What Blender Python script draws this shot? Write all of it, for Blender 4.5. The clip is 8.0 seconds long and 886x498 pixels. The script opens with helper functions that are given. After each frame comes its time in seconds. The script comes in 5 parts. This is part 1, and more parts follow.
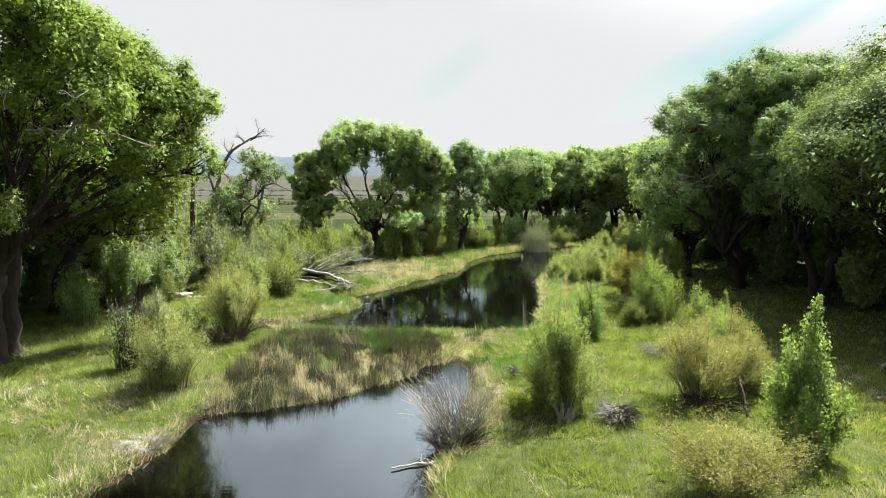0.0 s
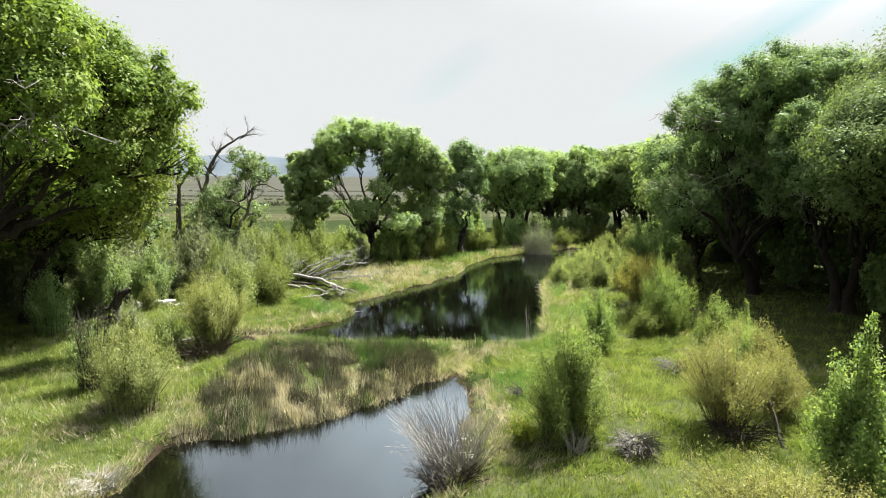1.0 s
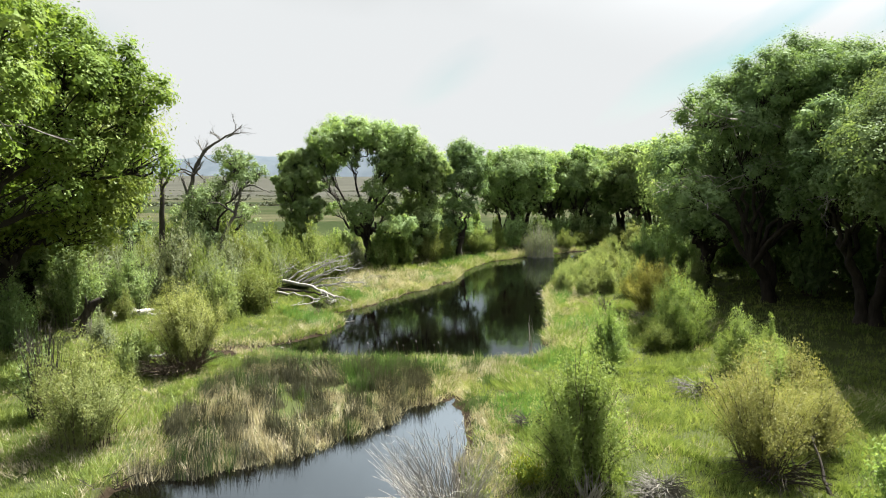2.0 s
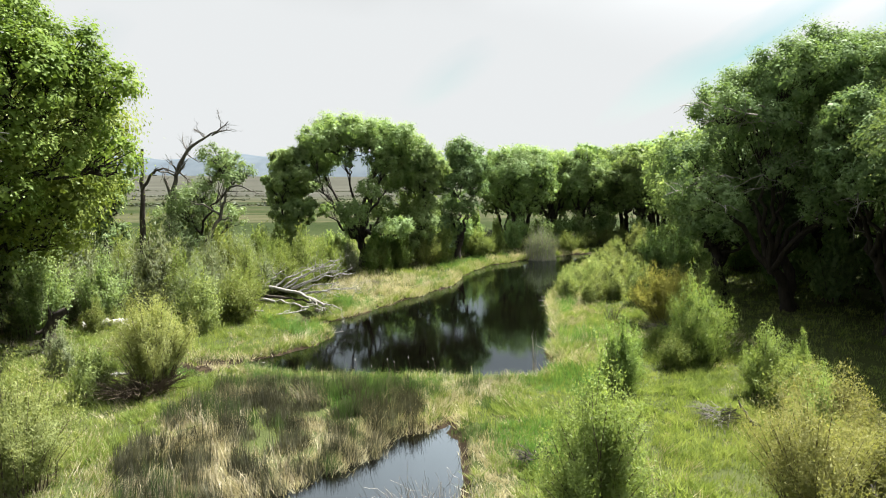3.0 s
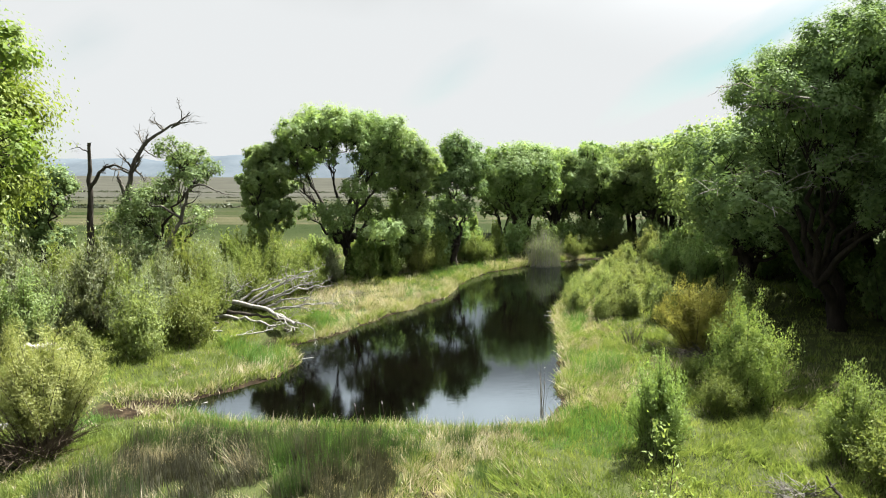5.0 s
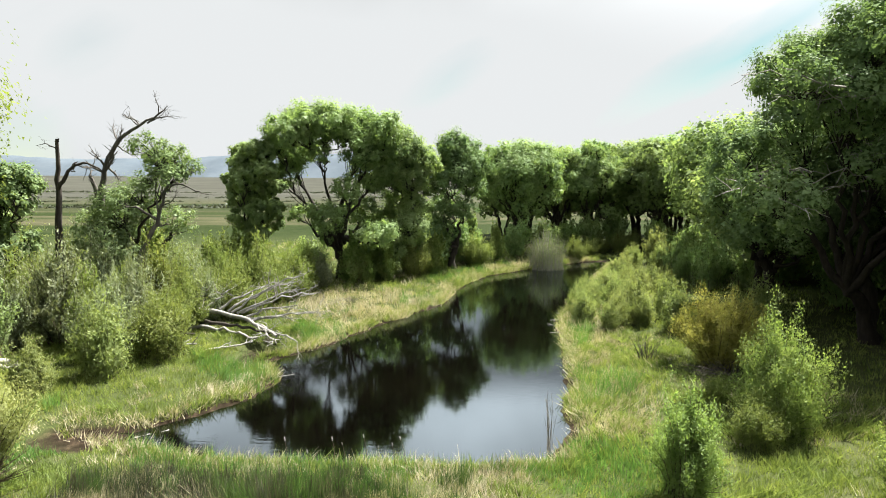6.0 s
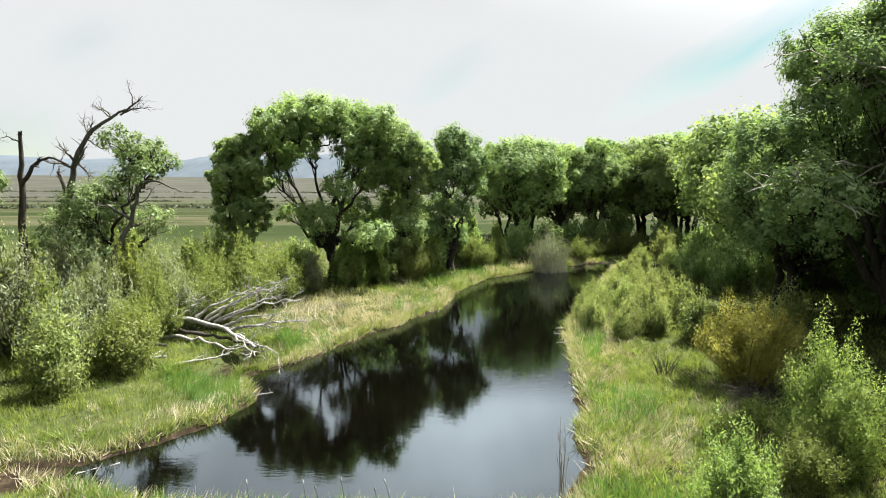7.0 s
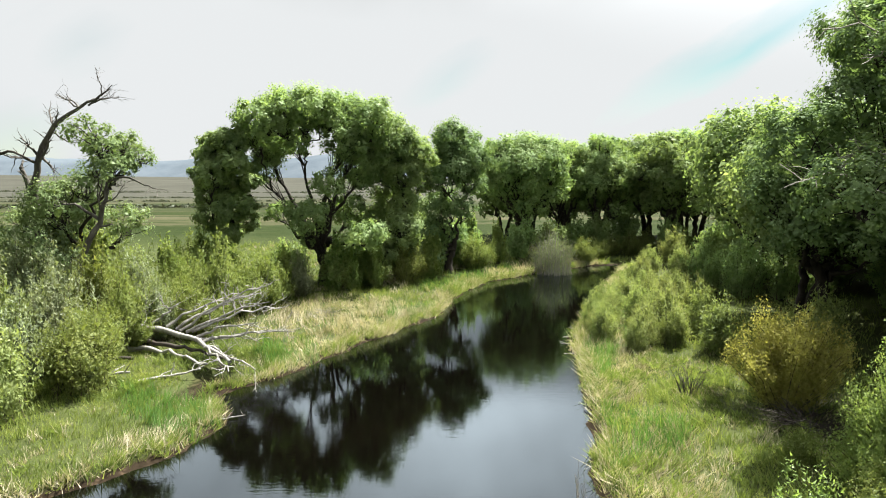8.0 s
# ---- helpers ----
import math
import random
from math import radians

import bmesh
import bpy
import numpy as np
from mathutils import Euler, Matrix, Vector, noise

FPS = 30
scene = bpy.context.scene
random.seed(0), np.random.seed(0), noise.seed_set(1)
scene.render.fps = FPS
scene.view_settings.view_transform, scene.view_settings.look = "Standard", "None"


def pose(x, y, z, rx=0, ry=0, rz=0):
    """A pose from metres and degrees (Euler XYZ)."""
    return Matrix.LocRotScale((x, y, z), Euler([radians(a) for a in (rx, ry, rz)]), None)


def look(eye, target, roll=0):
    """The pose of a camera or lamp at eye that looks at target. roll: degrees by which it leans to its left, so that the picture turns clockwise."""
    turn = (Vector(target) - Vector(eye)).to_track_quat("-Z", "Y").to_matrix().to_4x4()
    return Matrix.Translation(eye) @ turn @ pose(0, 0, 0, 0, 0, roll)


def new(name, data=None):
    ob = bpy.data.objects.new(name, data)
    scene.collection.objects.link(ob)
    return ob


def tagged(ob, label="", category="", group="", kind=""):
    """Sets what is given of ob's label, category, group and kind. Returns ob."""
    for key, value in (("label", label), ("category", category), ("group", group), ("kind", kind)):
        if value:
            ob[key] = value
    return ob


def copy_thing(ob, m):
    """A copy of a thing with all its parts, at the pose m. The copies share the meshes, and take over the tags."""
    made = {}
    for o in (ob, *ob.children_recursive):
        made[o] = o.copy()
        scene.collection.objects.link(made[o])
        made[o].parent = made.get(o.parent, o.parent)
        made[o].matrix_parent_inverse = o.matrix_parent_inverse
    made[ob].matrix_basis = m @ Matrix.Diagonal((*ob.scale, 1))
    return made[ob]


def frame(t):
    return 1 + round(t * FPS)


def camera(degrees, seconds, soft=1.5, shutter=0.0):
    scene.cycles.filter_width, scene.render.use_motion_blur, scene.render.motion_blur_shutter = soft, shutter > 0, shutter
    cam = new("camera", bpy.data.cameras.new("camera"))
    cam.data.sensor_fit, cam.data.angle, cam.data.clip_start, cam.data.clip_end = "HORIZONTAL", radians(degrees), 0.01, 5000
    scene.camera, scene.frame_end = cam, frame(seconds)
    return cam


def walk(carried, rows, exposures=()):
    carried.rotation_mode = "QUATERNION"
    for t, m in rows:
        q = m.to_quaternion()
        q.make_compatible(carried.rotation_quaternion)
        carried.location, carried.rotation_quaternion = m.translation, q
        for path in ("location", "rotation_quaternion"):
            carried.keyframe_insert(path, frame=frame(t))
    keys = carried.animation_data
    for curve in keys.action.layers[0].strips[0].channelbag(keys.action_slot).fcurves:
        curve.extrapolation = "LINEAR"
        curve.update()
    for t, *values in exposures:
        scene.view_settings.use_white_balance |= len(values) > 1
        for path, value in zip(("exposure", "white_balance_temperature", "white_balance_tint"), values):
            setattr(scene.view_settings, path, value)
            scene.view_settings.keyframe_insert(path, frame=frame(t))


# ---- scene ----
cam = camera(75.3, 8.0, soft=1.0)
METRES, EYE, TILT, LEAN, TURN = 21.0, 8.3, -6.0, 0.0, 0.0
ROWS = [
    (0.0, 0.0, 0.0, 0.0, 0.0, 0.0, 0.0),
    (0.5, 0.0035, 0.0531, 0.0055, 0.01, 0.03, 0.0),
    (1.0, 0.0075, 0.108, 0.0123, -0.0, 0.04, 0.03),
    (1.5, 0.0125, 0.1649, 0.0216, -0.01, 0.03, 0.03),
    (3.0, 0.027, 0.3432, 0.0446, -0.02, 0.04, 0.02),
    (3.5, 0.0351, 0.4064, 0.0515, -0.0, 0.07, 0.03),
    (4.0, 0.0435, 0.4706, 0.0576, 0.02, 0.09, 0.03),
    (4.5, 0.049, 0.5364, 0.0609, -0.01, 0.14, 0.04),
    (6.0, 0.0653, 0.7296, 0.0787, -0.05, 0.17, 0.05),
    (6.5, 0.0715, 0.7949, 0.0818, -0.04, 0.2, 0.04),
    (7.0, 0.0735, 0.8608, 0.0852, -0.06, 0.17, 0.04),
    (7.5, 0.0758, 0.9251, 0.0879, -0.08, 0.18, 0.05),
    (8.0, 0.0816, 0.9916, 0.0909, -0.08, 0.17, 0.07),
]
walk(cam, [(t, pose(0, 0, EYE, TILT, LEAN, TURN) @ pose(METRES * x, METRES * y, METRES * z, 90 + pitch, roll, yaw)) for t, x, y, z, yaw, pitch, roll in ROWS],
     exposures=[(0.0, 2.4), (8.0, 2.4)])

# ---------------------------------------------------------------- light
SUN_AZ, SUN_EL = 42.0, 58.0          # degrees right of ahead, degrees up
sun_dir = Vector((math.sin(radians(SUN_AZ)) * math.cos(radians(SUN_EL)), math.cos(radians(SUN_AZ)) * math.cos(radians(SUN_EL)), math.sin(radians(SUN_EL))))
sun = new("sun", bpy.data.lights.new("sun", "SUN"))
sun.data.energy, sun.data.angle, sun.data.color = 4.9, radians(0.6), (1.0, 0.965, 0.88)
sun.matrix_basis = look(sun_dir * 100, (0, 0, 0))
CLOUD = 1.61                         # brightness of the thin white cloud, times the sky's strength


def make_world():
    w = bpy.data.worlds.new("sky")
    scene.world = w
    w.use_nodes = True
    nt = w.node_tree
    N, L = nt.nodes, nt.links
    N.clear()

    def math_node(op, a, b=None, clamp=False):
        n = N.new("ShaderNodeMath")
        n.operation, n.use_clamp = op, clamp
        for i, v in enumerate((a, b)):
            if v is None:
                continue
            if isinstance(v, (int, float)):
                n.inputs[i].default_value = v
            else:
                L.new(v, n.inputs[i])
        return n.outputs[0]

    out, bg = N.new("ShaderNodeOutputWorld"), N.new("ShaderNodeBackground")
    sky = N.new("ShaderNodeTexSky")
    sky.sky_type, sky.sun_disc = "NISHITA", False
    sky.sun_elevation, sky.sun_rotation = radians(SUN_EL), radians(SUN_AZ)
    sky.air_density, sky.dust_density, sky.altitude = 1.0, 0.6, 1500
    tc, sep = N.new("ShaderNodeTexCoord"), N.new("ShaderNodeSeparateXYZ")
    L.new(tc.outputs["Generated"], sep.inputs[0])
    ahead = math_node("MAXIMUM", sep.outputs[1], 0.08)
    u, v = math_node("DIVIDE", sep.outputs[0], ahead), math_node("DIVIDE", sep.outputs[2], ahead)
    # long cirrus streaks: one noise stretched along their common slant
    along = math_node("ADD", math_node("MULTIPLY", u, 0.883), math_node("MULTIPLY", v, 0.470))
    across = math_node("ADD", math_node("MULTIPLY", u, -0.470), math_node("MULTIPLY", v, 0.883))
    comb = N.new("ShaderNodeCombineXYZ")
    L.new(math_node("MULTIPLY", along, 1.6), comb.inputs[0])
    L.new(math_node("MULTIPLY", across, 6.0), comb.inputs[1])
    no = N.new("ShaderNodeTexNoise")
    no.inputs["Scale"].default_value, no.inputs["Detail"].default_value, no.inputs["Roughness"].default_value = 1.6, 6, 0.55
    L.new(comb.outputs[0], no.inputs["Vector"])
    wob = math_node("MULTIPLY", math_node("SUBTRACT", no.outputs[0], 0.5), 0.10)

    def gap(c_along, c_across, half_along, half_across, depth):
        a = math_node("DIVIDE", math_node("ABSOLUTE", math_node("SUBTRACT", math_node("ADD", along, wob), c_along)), half_along)
        b = math_node("DIVIDE", math_node("ABSOLUTE", math_node("SUBTRACT", math_node("ADD", across, wob), c_across)), half_across)
        r = math_node("POWER", math_node("ADD", math_node("MULTIPLY", a, a), math_node("MULTIPLY", b, b)), 0.5)
        return math_node("MULTIPLY", math_node("SUBTRACT", 1.0, r, clamp=True), depth)

    gaps = gap(0.58, -0.020, 0.30, 0.044, 1.0)
    for g in ((0.84, -0.10, 0.16, 0.03, 0.6), (0.10, 0.165, 0.10, 0.035, 0.30), (-0.42, 0.50, 0.10, 0.06, 0.2), (-0.62, 0.40, 0.12, 0.08, 0.55)):
        gaps = math_node("ADD", gaps, gap(*g))
    thin = math_node("MULTIPLY", math_node("SUBTRACT", no.outputs[0], 0.60, clamp=True), 0.45)
    cover = math_node("SUBTRACT", math_node("SUBTRACT", 1.0, gaps, clamp=True), thin, clamp=True)
    mix = N.new("ShaderNodeMix")
    mix.data_type = "RGBA"
    L.new(cover, mix.inputs[0])
    lift = N.new("ShaderNodeMix")
    lift.data_type, lift.blend_type = "RGBA", "MULTIPLY"
    lift.inputs[0].default_value = 1.0
    L.new(sky.outputs[0], lift.inputs[6])
    lift.inputs[7].default_value = (0.322, 0.313, 0.209, 1)
    L.new(lift.outputs[2], mix.inputs[6])
    mix.inputs[7].default_value = (CLOUD * 0.97, CLOUD * 1.0, CLOUD * 1.01, 1)
    # thin cloud brightens towards the sun
    dot = N.new("ShaderNodeVectorMath")
    dot.operation = "DOT_PRODUCT"
    L.new(tc.outputs["Generated"], dot.inputs[0])
    dot.inputs[1].default_value = sun_dir
    near_sun = math_node("MULTIPLY", math_node("MAXIMUM", math_node("SUBTRACT", dot.outputs["Value"], 0.64), 0.0), 2.78)
    # cloud scatters light forwards: it is dimmer on the side away from the sun
    side = math_node("MINIMUM", math_node("ADD", 0.26, math_node("MULTIPLY", math_node("MAXIMUM", math_node("ADD", dot.outputs["Value"], 0.65), 0.0), 0.84)), 1.0)
    # an added bright band ahead, just above the view, lifts the water's reflection
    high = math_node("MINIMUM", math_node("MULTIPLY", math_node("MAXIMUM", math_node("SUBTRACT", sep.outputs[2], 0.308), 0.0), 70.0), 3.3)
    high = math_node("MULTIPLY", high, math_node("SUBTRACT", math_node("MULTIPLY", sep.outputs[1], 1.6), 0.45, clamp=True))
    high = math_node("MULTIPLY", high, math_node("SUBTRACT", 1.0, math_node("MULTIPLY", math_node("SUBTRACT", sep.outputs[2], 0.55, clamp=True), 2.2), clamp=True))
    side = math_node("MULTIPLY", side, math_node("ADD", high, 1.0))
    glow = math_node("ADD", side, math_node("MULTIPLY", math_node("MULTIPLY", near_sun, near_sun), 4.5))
    # cloud banks higher up
    banks = N.new("ShaderNodeTexNoise")
    banks.inputs["Scale"].default_value, banks.inputs["Detail"].default_value = 3.4, 4
    L.new(tc.outputs["Generated"], banks.inputs["Vector"])
    mottle = math_node("MULTIPLY", math_node("SUBTRACT", banks.outputs[0], 0.5), math_node("MINIMUM", math_node("MULTIPLY", math_node("MAXIMUM", math_node("SUBTRACT", sep.outputs[2], 0.27), 0.0), 14.0), 1.9))
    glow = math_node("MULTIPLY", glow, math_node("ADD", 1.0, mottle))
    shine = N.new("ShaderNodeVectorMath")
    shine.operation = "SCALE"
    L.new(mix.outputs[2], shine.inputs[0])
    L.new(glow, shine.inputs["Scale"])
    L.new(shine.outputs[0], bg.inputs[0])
    bg.inputs[1].default_value = 0.1
    L.new(bg.outputs[0], out.inputs[0])


make_world()

# ---------------------------------------------------------------- materials


def shader(name):
    m = bpy.data.materials.new(name)
    m.use_nodes = True
    m.node_tree.nodes.clear()
    return m, m.node_tree.nodes, m.node_tree.links


def ramp(N, L, fac, stops):
    r = N.new("ShaderNodeValToRGB")
    e = r.color_ramp.elements
    while len(e) < len(stops):
        e.new(0.5)
    for i, (p, c) in enumerate(stops):
        e[i].position, e[i].color = p, (*c, 1)
    L.new(fac, r.inputs[0])
    return r.outputs[0]


def noise_tex(N, L, scale, detail=4, coord=None, rough=0.55):
    n = N.new("ShaderNodeTexNoise")
    n.inputs["Scale"].default_value, n.inputs["Detail"].default_value, n.inputs["Roughness"].default_value = scale, detail, rough
    if coord is None:
        coord = N.new("ShaderNodeNewGeometry").outputs["Position"]
    L.new(coord, n.inputs["Vector"])
    return n.outputs[0]


def mix_rgb(N, L, fac, a, b, blend="MIX"):
    n = N.new("ShaderNodeMix")
    n.data_type, n.blend_type = "RGBA", blend
    for i, v in ((0, fac), (6, a), (7, b)):
        if isinstance(v, (int, float)):
            n.inputs[i].default_value = v
        elif isinstance(v, tuple):
            n.inputs[i].default_value = (*v, 1)
        else:
            L.new(v, n.inputs[i])
    return n.outputs[2]


def leaf_material(name, dark, mid, light, through_leaf=0.35, gloss=0.06, scale=0.5, thing_vary=0.0, vary=0.5, tuft=5.0):
    """Leaves: a colour for every leaf, drifting over the crown in soft patches, light passing through."""
    m, N, L = shader(name)
    geo = N.new("ShaderNodeNewGeometry")
    add = N.new("ShaderNodeMath")
    add.operation = "MULTIPLY_ADD"
    L.new(geo.outputs["Random Per Island"], add.inputs[0])
    add.inputs[1].default_value = vary
    wide, small = noise_tex(N, L, scale, 3, geo.outputs["Position"]), noise_tex(N, L, scale * tuft, 2, geo.outputs["Position"])
    both = N.new("ShaderNodeMath")
    both.operation = "MULTIPLY_ADD"
    L.new(small, both.inputs[0])
    both.inputs[1].default_value = 0.9
    L.new(wide, both.inputs[2])
    lower = N.new("ShaderNodeMath")
    lower.operation = "SUBTRACT"
    L.new(both.outputs[0], lower.inputs[0])
    lower.inputs[1].default_value = 0.45
    big = lower.outputs[0]
    half = N.new("ShaderNodeMath")
    half.operation = "MULTIPLY_ADD"
    L.new(big, half.inputs[0])
    half.inputs[1].default_value, half.inputs[2].default_value = 1.1, -0.05 - vary / 2
    L.new(half.outputs[0], add.inputs[2])
    col = ramp(N, L, add.outputs[0], [(0.0, dark), (0.5, mid), (1.0, light)])
    if thing_vary:
        info = N.new("ShaderNodeObjectInfo")
        hsv = N.new("ShaderNodeHueSaturation")
        vr = N.new("ShaderNodeMapRange")
        L.new(info.outputs["Random"], vr.inputs[0])
        vr.inputs[3].default_value, vr.inputs[4].default_value = 1 - thing_vary, 1 + thing_vary
        L.new(vr.outputs[0], hsv.inputs["Value"])
        hr = N.new("ShaderNodeMapRange")
        L.new(info.outputs["Random"], hr.inputs[0])
        hr.inputs[3].default_value, hr.inputs[4].default_value = 0.485, 0.51
        L.new(hr.outputs[0], hsv.inputs["Hue"])
        L.new(col, hsv.inputs["Color"])
        col = hsv.outputs[0]
    d, t, g = N.new("ShaderNodeBsdfDiffuse"), N.new("ShaderNodeBsdfTranslucent"), N.new("ShaderNodeBsdfGlossy")
    L.new(col, d.inputs[0])
    warm = mix_rgb(N, L, 1.0, col, (1.10, 1.10, 0.60), "MULTIPLY")
    L.new(warm, t.inputs[0])
    g.inputs["Color"].default_value, g.inputs["Roughness"].default_value = (0.75, 0.8, 0.75, 1), 0.42
    a, b, out = N.new("ShaderNodeMixShader"), N.new("ShaderNodeMixShader"), N.new("ShaderNodeOutputMaterial")
    a.inputs[0].default_value, b.inputs[0].default_value = through_leaf, gloss
    L.new(d.outputs[0], a.inputs[1]), L.new(t.outputs[0], a.inputs[2])
    L.new(a.outputs[0], b.inputs[1]), L.new(g.outputs[0], b.inputs[2])
    L.new(b.outputs[0], out.inputs[0])
    return m


def bark_material(name, dark, light, scale=6.0, rough=0.9):
    m, N, L = shader(name)
    tc = N.new("ShaderNodeTexCoord")
    mp = N.new("ShaderNodeMapping")
    mp.inputs["Scale"].default_value = (1.0, 1.0, 0.22)
    L.new(tc.outputs["Object"], mp.inputs[0])
    fine = noise_tex(N, L, scale, 6, mp.outputs[0], 0.65)
    coarse = noise_tex(N, L, 0.6, 3)
    col = ramp(N, L, fine, [(0.3, dark), (0.7, light)])
    col = mix_rgb(N, L, coarse, col, tuple(0.6 * c for c in dark))
    p, out, bump = N.new("ShaderNodeBsdfPrincipled"), N.new("ShaderNodeOutputMaterial"), N.new("ShaderNodeBump")
    bump.inputs["Strength"].default_value, bump.inputs["Distance"].default_value = 0.8, 0.05
    L.new(fine, bump.inputs["Height"]), L.new(bump.outputs[0], p.inputs["Normal"])
    L.new(col, p.inputs["Base Color"])
    p.inputs["Roughness"].default_value = rough
    p.inputs["Specular IOR Level"].default_value = 0.2
    L.new(p.outputs[0], out.inputs[0])
    return m


def ground_material():
    m, N, L = shader("meadow_ground")
    pos = N.new("ShaderNodeNewGeometry").outputs["Position"]
    sep = N.new("ShaderNodeSeparateXYZ")
    L.new(pos, sep.inputs[0])
    n1, n2, n3 = noise_tex(N, L, 0.25, 5, pos), noise_tex(N, L, 3.0, 6, pos, 0.65), noise_tex(N, L, 22.0, 4, pos)
    near = ramp(N, L, n1, [(0.30, (0.014, 0.026, 0.008)), (0.50, (0.028, 0.042, 0.013)), (0.68, (0.050, 0.050, 0.025))])
    near = mix_rgb(N, L, 0.55, near, ramp(N, L, n2, [(0.3, (0.012, 0.020, 0.006)), (0.7, (0.055, 0.066, 0.022))]))
    near = mix_rgb(N, L, 0.35, near, ramp(N, L, n3, [(0.3, (0.012, 0.016, 0.006)), (0.75, (0.10, 0.105, 0.045))]))
    # pastures and hay strips of the plain
    mp = N.new("ShaderNodeMapping")
    mp.inputs["Scale"].default_value = (0.0016, 0.026, 1.0)
    mp.inputs["Rotation"].default_value = (0, 0, 0.06)
    L.new(pos, mp.inputs[0])
    band = noise_tex(N, L, 1.0, 5, mp.outputs[0], 0.6)
    far = ramp(N, L, band, [(0.32, (0.007, 0.014, 0.003)), (0.46, (0.013, 0.022, 0.005)), (0.52, (0.066, 0.060, 0.036)), (0.58, (0.011, 0.020, 0.005)), (0.66, (0.034, 0.036, 0.018)), (0.75, (0.012, 0.021, 0.006))])
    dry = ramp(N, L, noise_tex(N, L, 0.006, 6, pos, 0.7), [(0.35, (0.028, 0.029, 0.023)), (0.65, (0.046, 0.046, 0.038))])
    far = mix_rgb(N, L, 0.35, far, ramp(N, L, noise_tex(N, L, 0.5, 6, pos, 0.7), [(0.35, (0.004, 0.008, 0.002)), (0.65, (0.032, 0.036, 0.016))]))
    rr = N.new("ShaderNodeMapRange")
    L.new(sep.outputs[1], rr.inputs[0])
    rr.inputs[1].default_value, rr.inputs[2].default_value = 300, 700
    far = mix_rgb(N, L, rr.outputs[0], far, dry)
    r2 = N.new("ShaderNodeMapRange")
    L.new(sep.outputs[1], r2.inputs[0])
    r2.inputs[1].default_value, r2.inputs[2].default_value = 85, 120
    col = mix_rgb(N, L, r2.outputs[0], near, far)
    # wet mud at the water's edge
    mud = ramp(N, L, n2, [(0.3, (0.008, 0.006, 0.004)), (0.55, (0.020, 0.015, 0.010)), (0.75, (0.065, 0.046, 0.030))])
    mr = N.new("ShaderNodeMapRange")
    L.new(sep.outputs[2], mr.inputs[0])
    mr.inputs[1].default_value, mr.inputs[2].default_value = 0.07, 0.17
    col = mix_rgb(N, L, mr.outputs[0], mud, col)
    p, out, bump = N.new("ShaderNodeBsdfPrincipled"), N.new("ShaderNodeOutputMaterial"), N.new("ShaderNodeBump")
    bump.inputs["Strength"].default_value, bump.inputs["Distance"].default_value = 0.7, 0.08
    L.new(n2, bump.inputs["Height"]), L.new(bump.outputs[0], p.inputs["Normal"])
    L.new(col, p.inputs["Base Color"])
    p.inputs["Roughness"].default_value, p.inputs["Specular IOR Level"].default_value = 0.95, 0.02
    L.new(p.outputs[0], out.inputs[0])
    return m


def water_material():
    m, N, L = shader("still_pond_water")
    pos = N.new("ShaderNodeNewGeometry").outputs["Position"]
    mp = N.new("ShaderNodeMapping")
    mp.inputs["Scale"].default_value = (0.6, 2.4, 1.0)
    L.new(pos, mp.inputs[0])
    fine, slow = noise_tex(N, L, 3.2, 3, mp.outputs[0]), noise_tex(N, L, 0.12, 3, pos)
    body, mirror, mix = N.new("ShaderNodeBsdfDiffuse"), N.new("ShaderNodeBsdfGlossy"), N.new("ShaderNodeMixShader")
    out, bump, fres = N.new("ShaderNodeOutputMaterial"), N.new("ShaderNodeBump"), N.new("ShaderNodeFresnel")
    bump.inputs["Distance"].default_value = 0.01
    st = N.new("ShaderNodeMapRange")
    L.new(slow, st.inputs[0])
    st.inputs[1].default_value, st.inputs[2].default_value, st.inputs[3].default_value, st.inputs[4].default_value = 0.40, 0.65, 0.08, 0.26
    L.new(st.outputs[0], bump.inputs["Strength"])
    L.new(fine, bump.inputs["Height"]), L.new(bump.outputs[0], mirror.inputs["Normal"])
    col = ramp(N, L, slow, [(0.3, (0.0006, 0.0005, 0.0004)), (0.7, (0.0014, 0.0011, 0.0007))])
    L.new(col, body.inputs[0])
    mirror.inputs["Color"].default_value, mirror.inputs["Roughness"].default_value = (0.80, 0.92, 1.0, 1), 0.02
    fres.inputs["IOR"].default_value = 1.42
    L.new(fres.outputs[0], mix.inputs[0])
    L.new(body.outputs[0], mix.inputs[1]), L.new(mirror.outputs[0], mix.inputs[2])
    L.new(mix.outputs[0], out.inputs[0])
    return m


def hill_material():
    m, N, L = shader("hazy_wooded_mountain")
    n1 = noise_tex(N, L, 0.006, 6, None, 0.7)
    # the haze of distance is put into the woods' colour as blue-grey
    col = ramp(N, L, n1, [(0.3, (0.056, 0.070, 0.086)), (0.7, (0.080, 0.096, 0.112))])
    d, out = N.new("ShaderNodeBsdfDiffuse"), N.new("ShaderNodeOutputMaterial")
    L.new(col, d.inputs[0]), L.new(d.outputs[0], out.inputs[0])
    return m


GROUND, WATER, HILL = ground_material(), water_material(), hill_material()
LEAF = leaf_material("cottonwood_leaves", (0.084, 0.141, 0.059), (0.185, 0.267, 0.107), (0.300, 0.377, 0.180), 0.48, 0.008, 0.35, 0.08, 0.25)
LEAF_WARM = leaf_material("yellow_green_cottonwood_leaves", (0.059, 0.098, 0.022), (0.128, 0.184, 0.039), (0.214, 0.264, 0.075), 0.40, 0.008, 0.35, 0.08, 0.25)
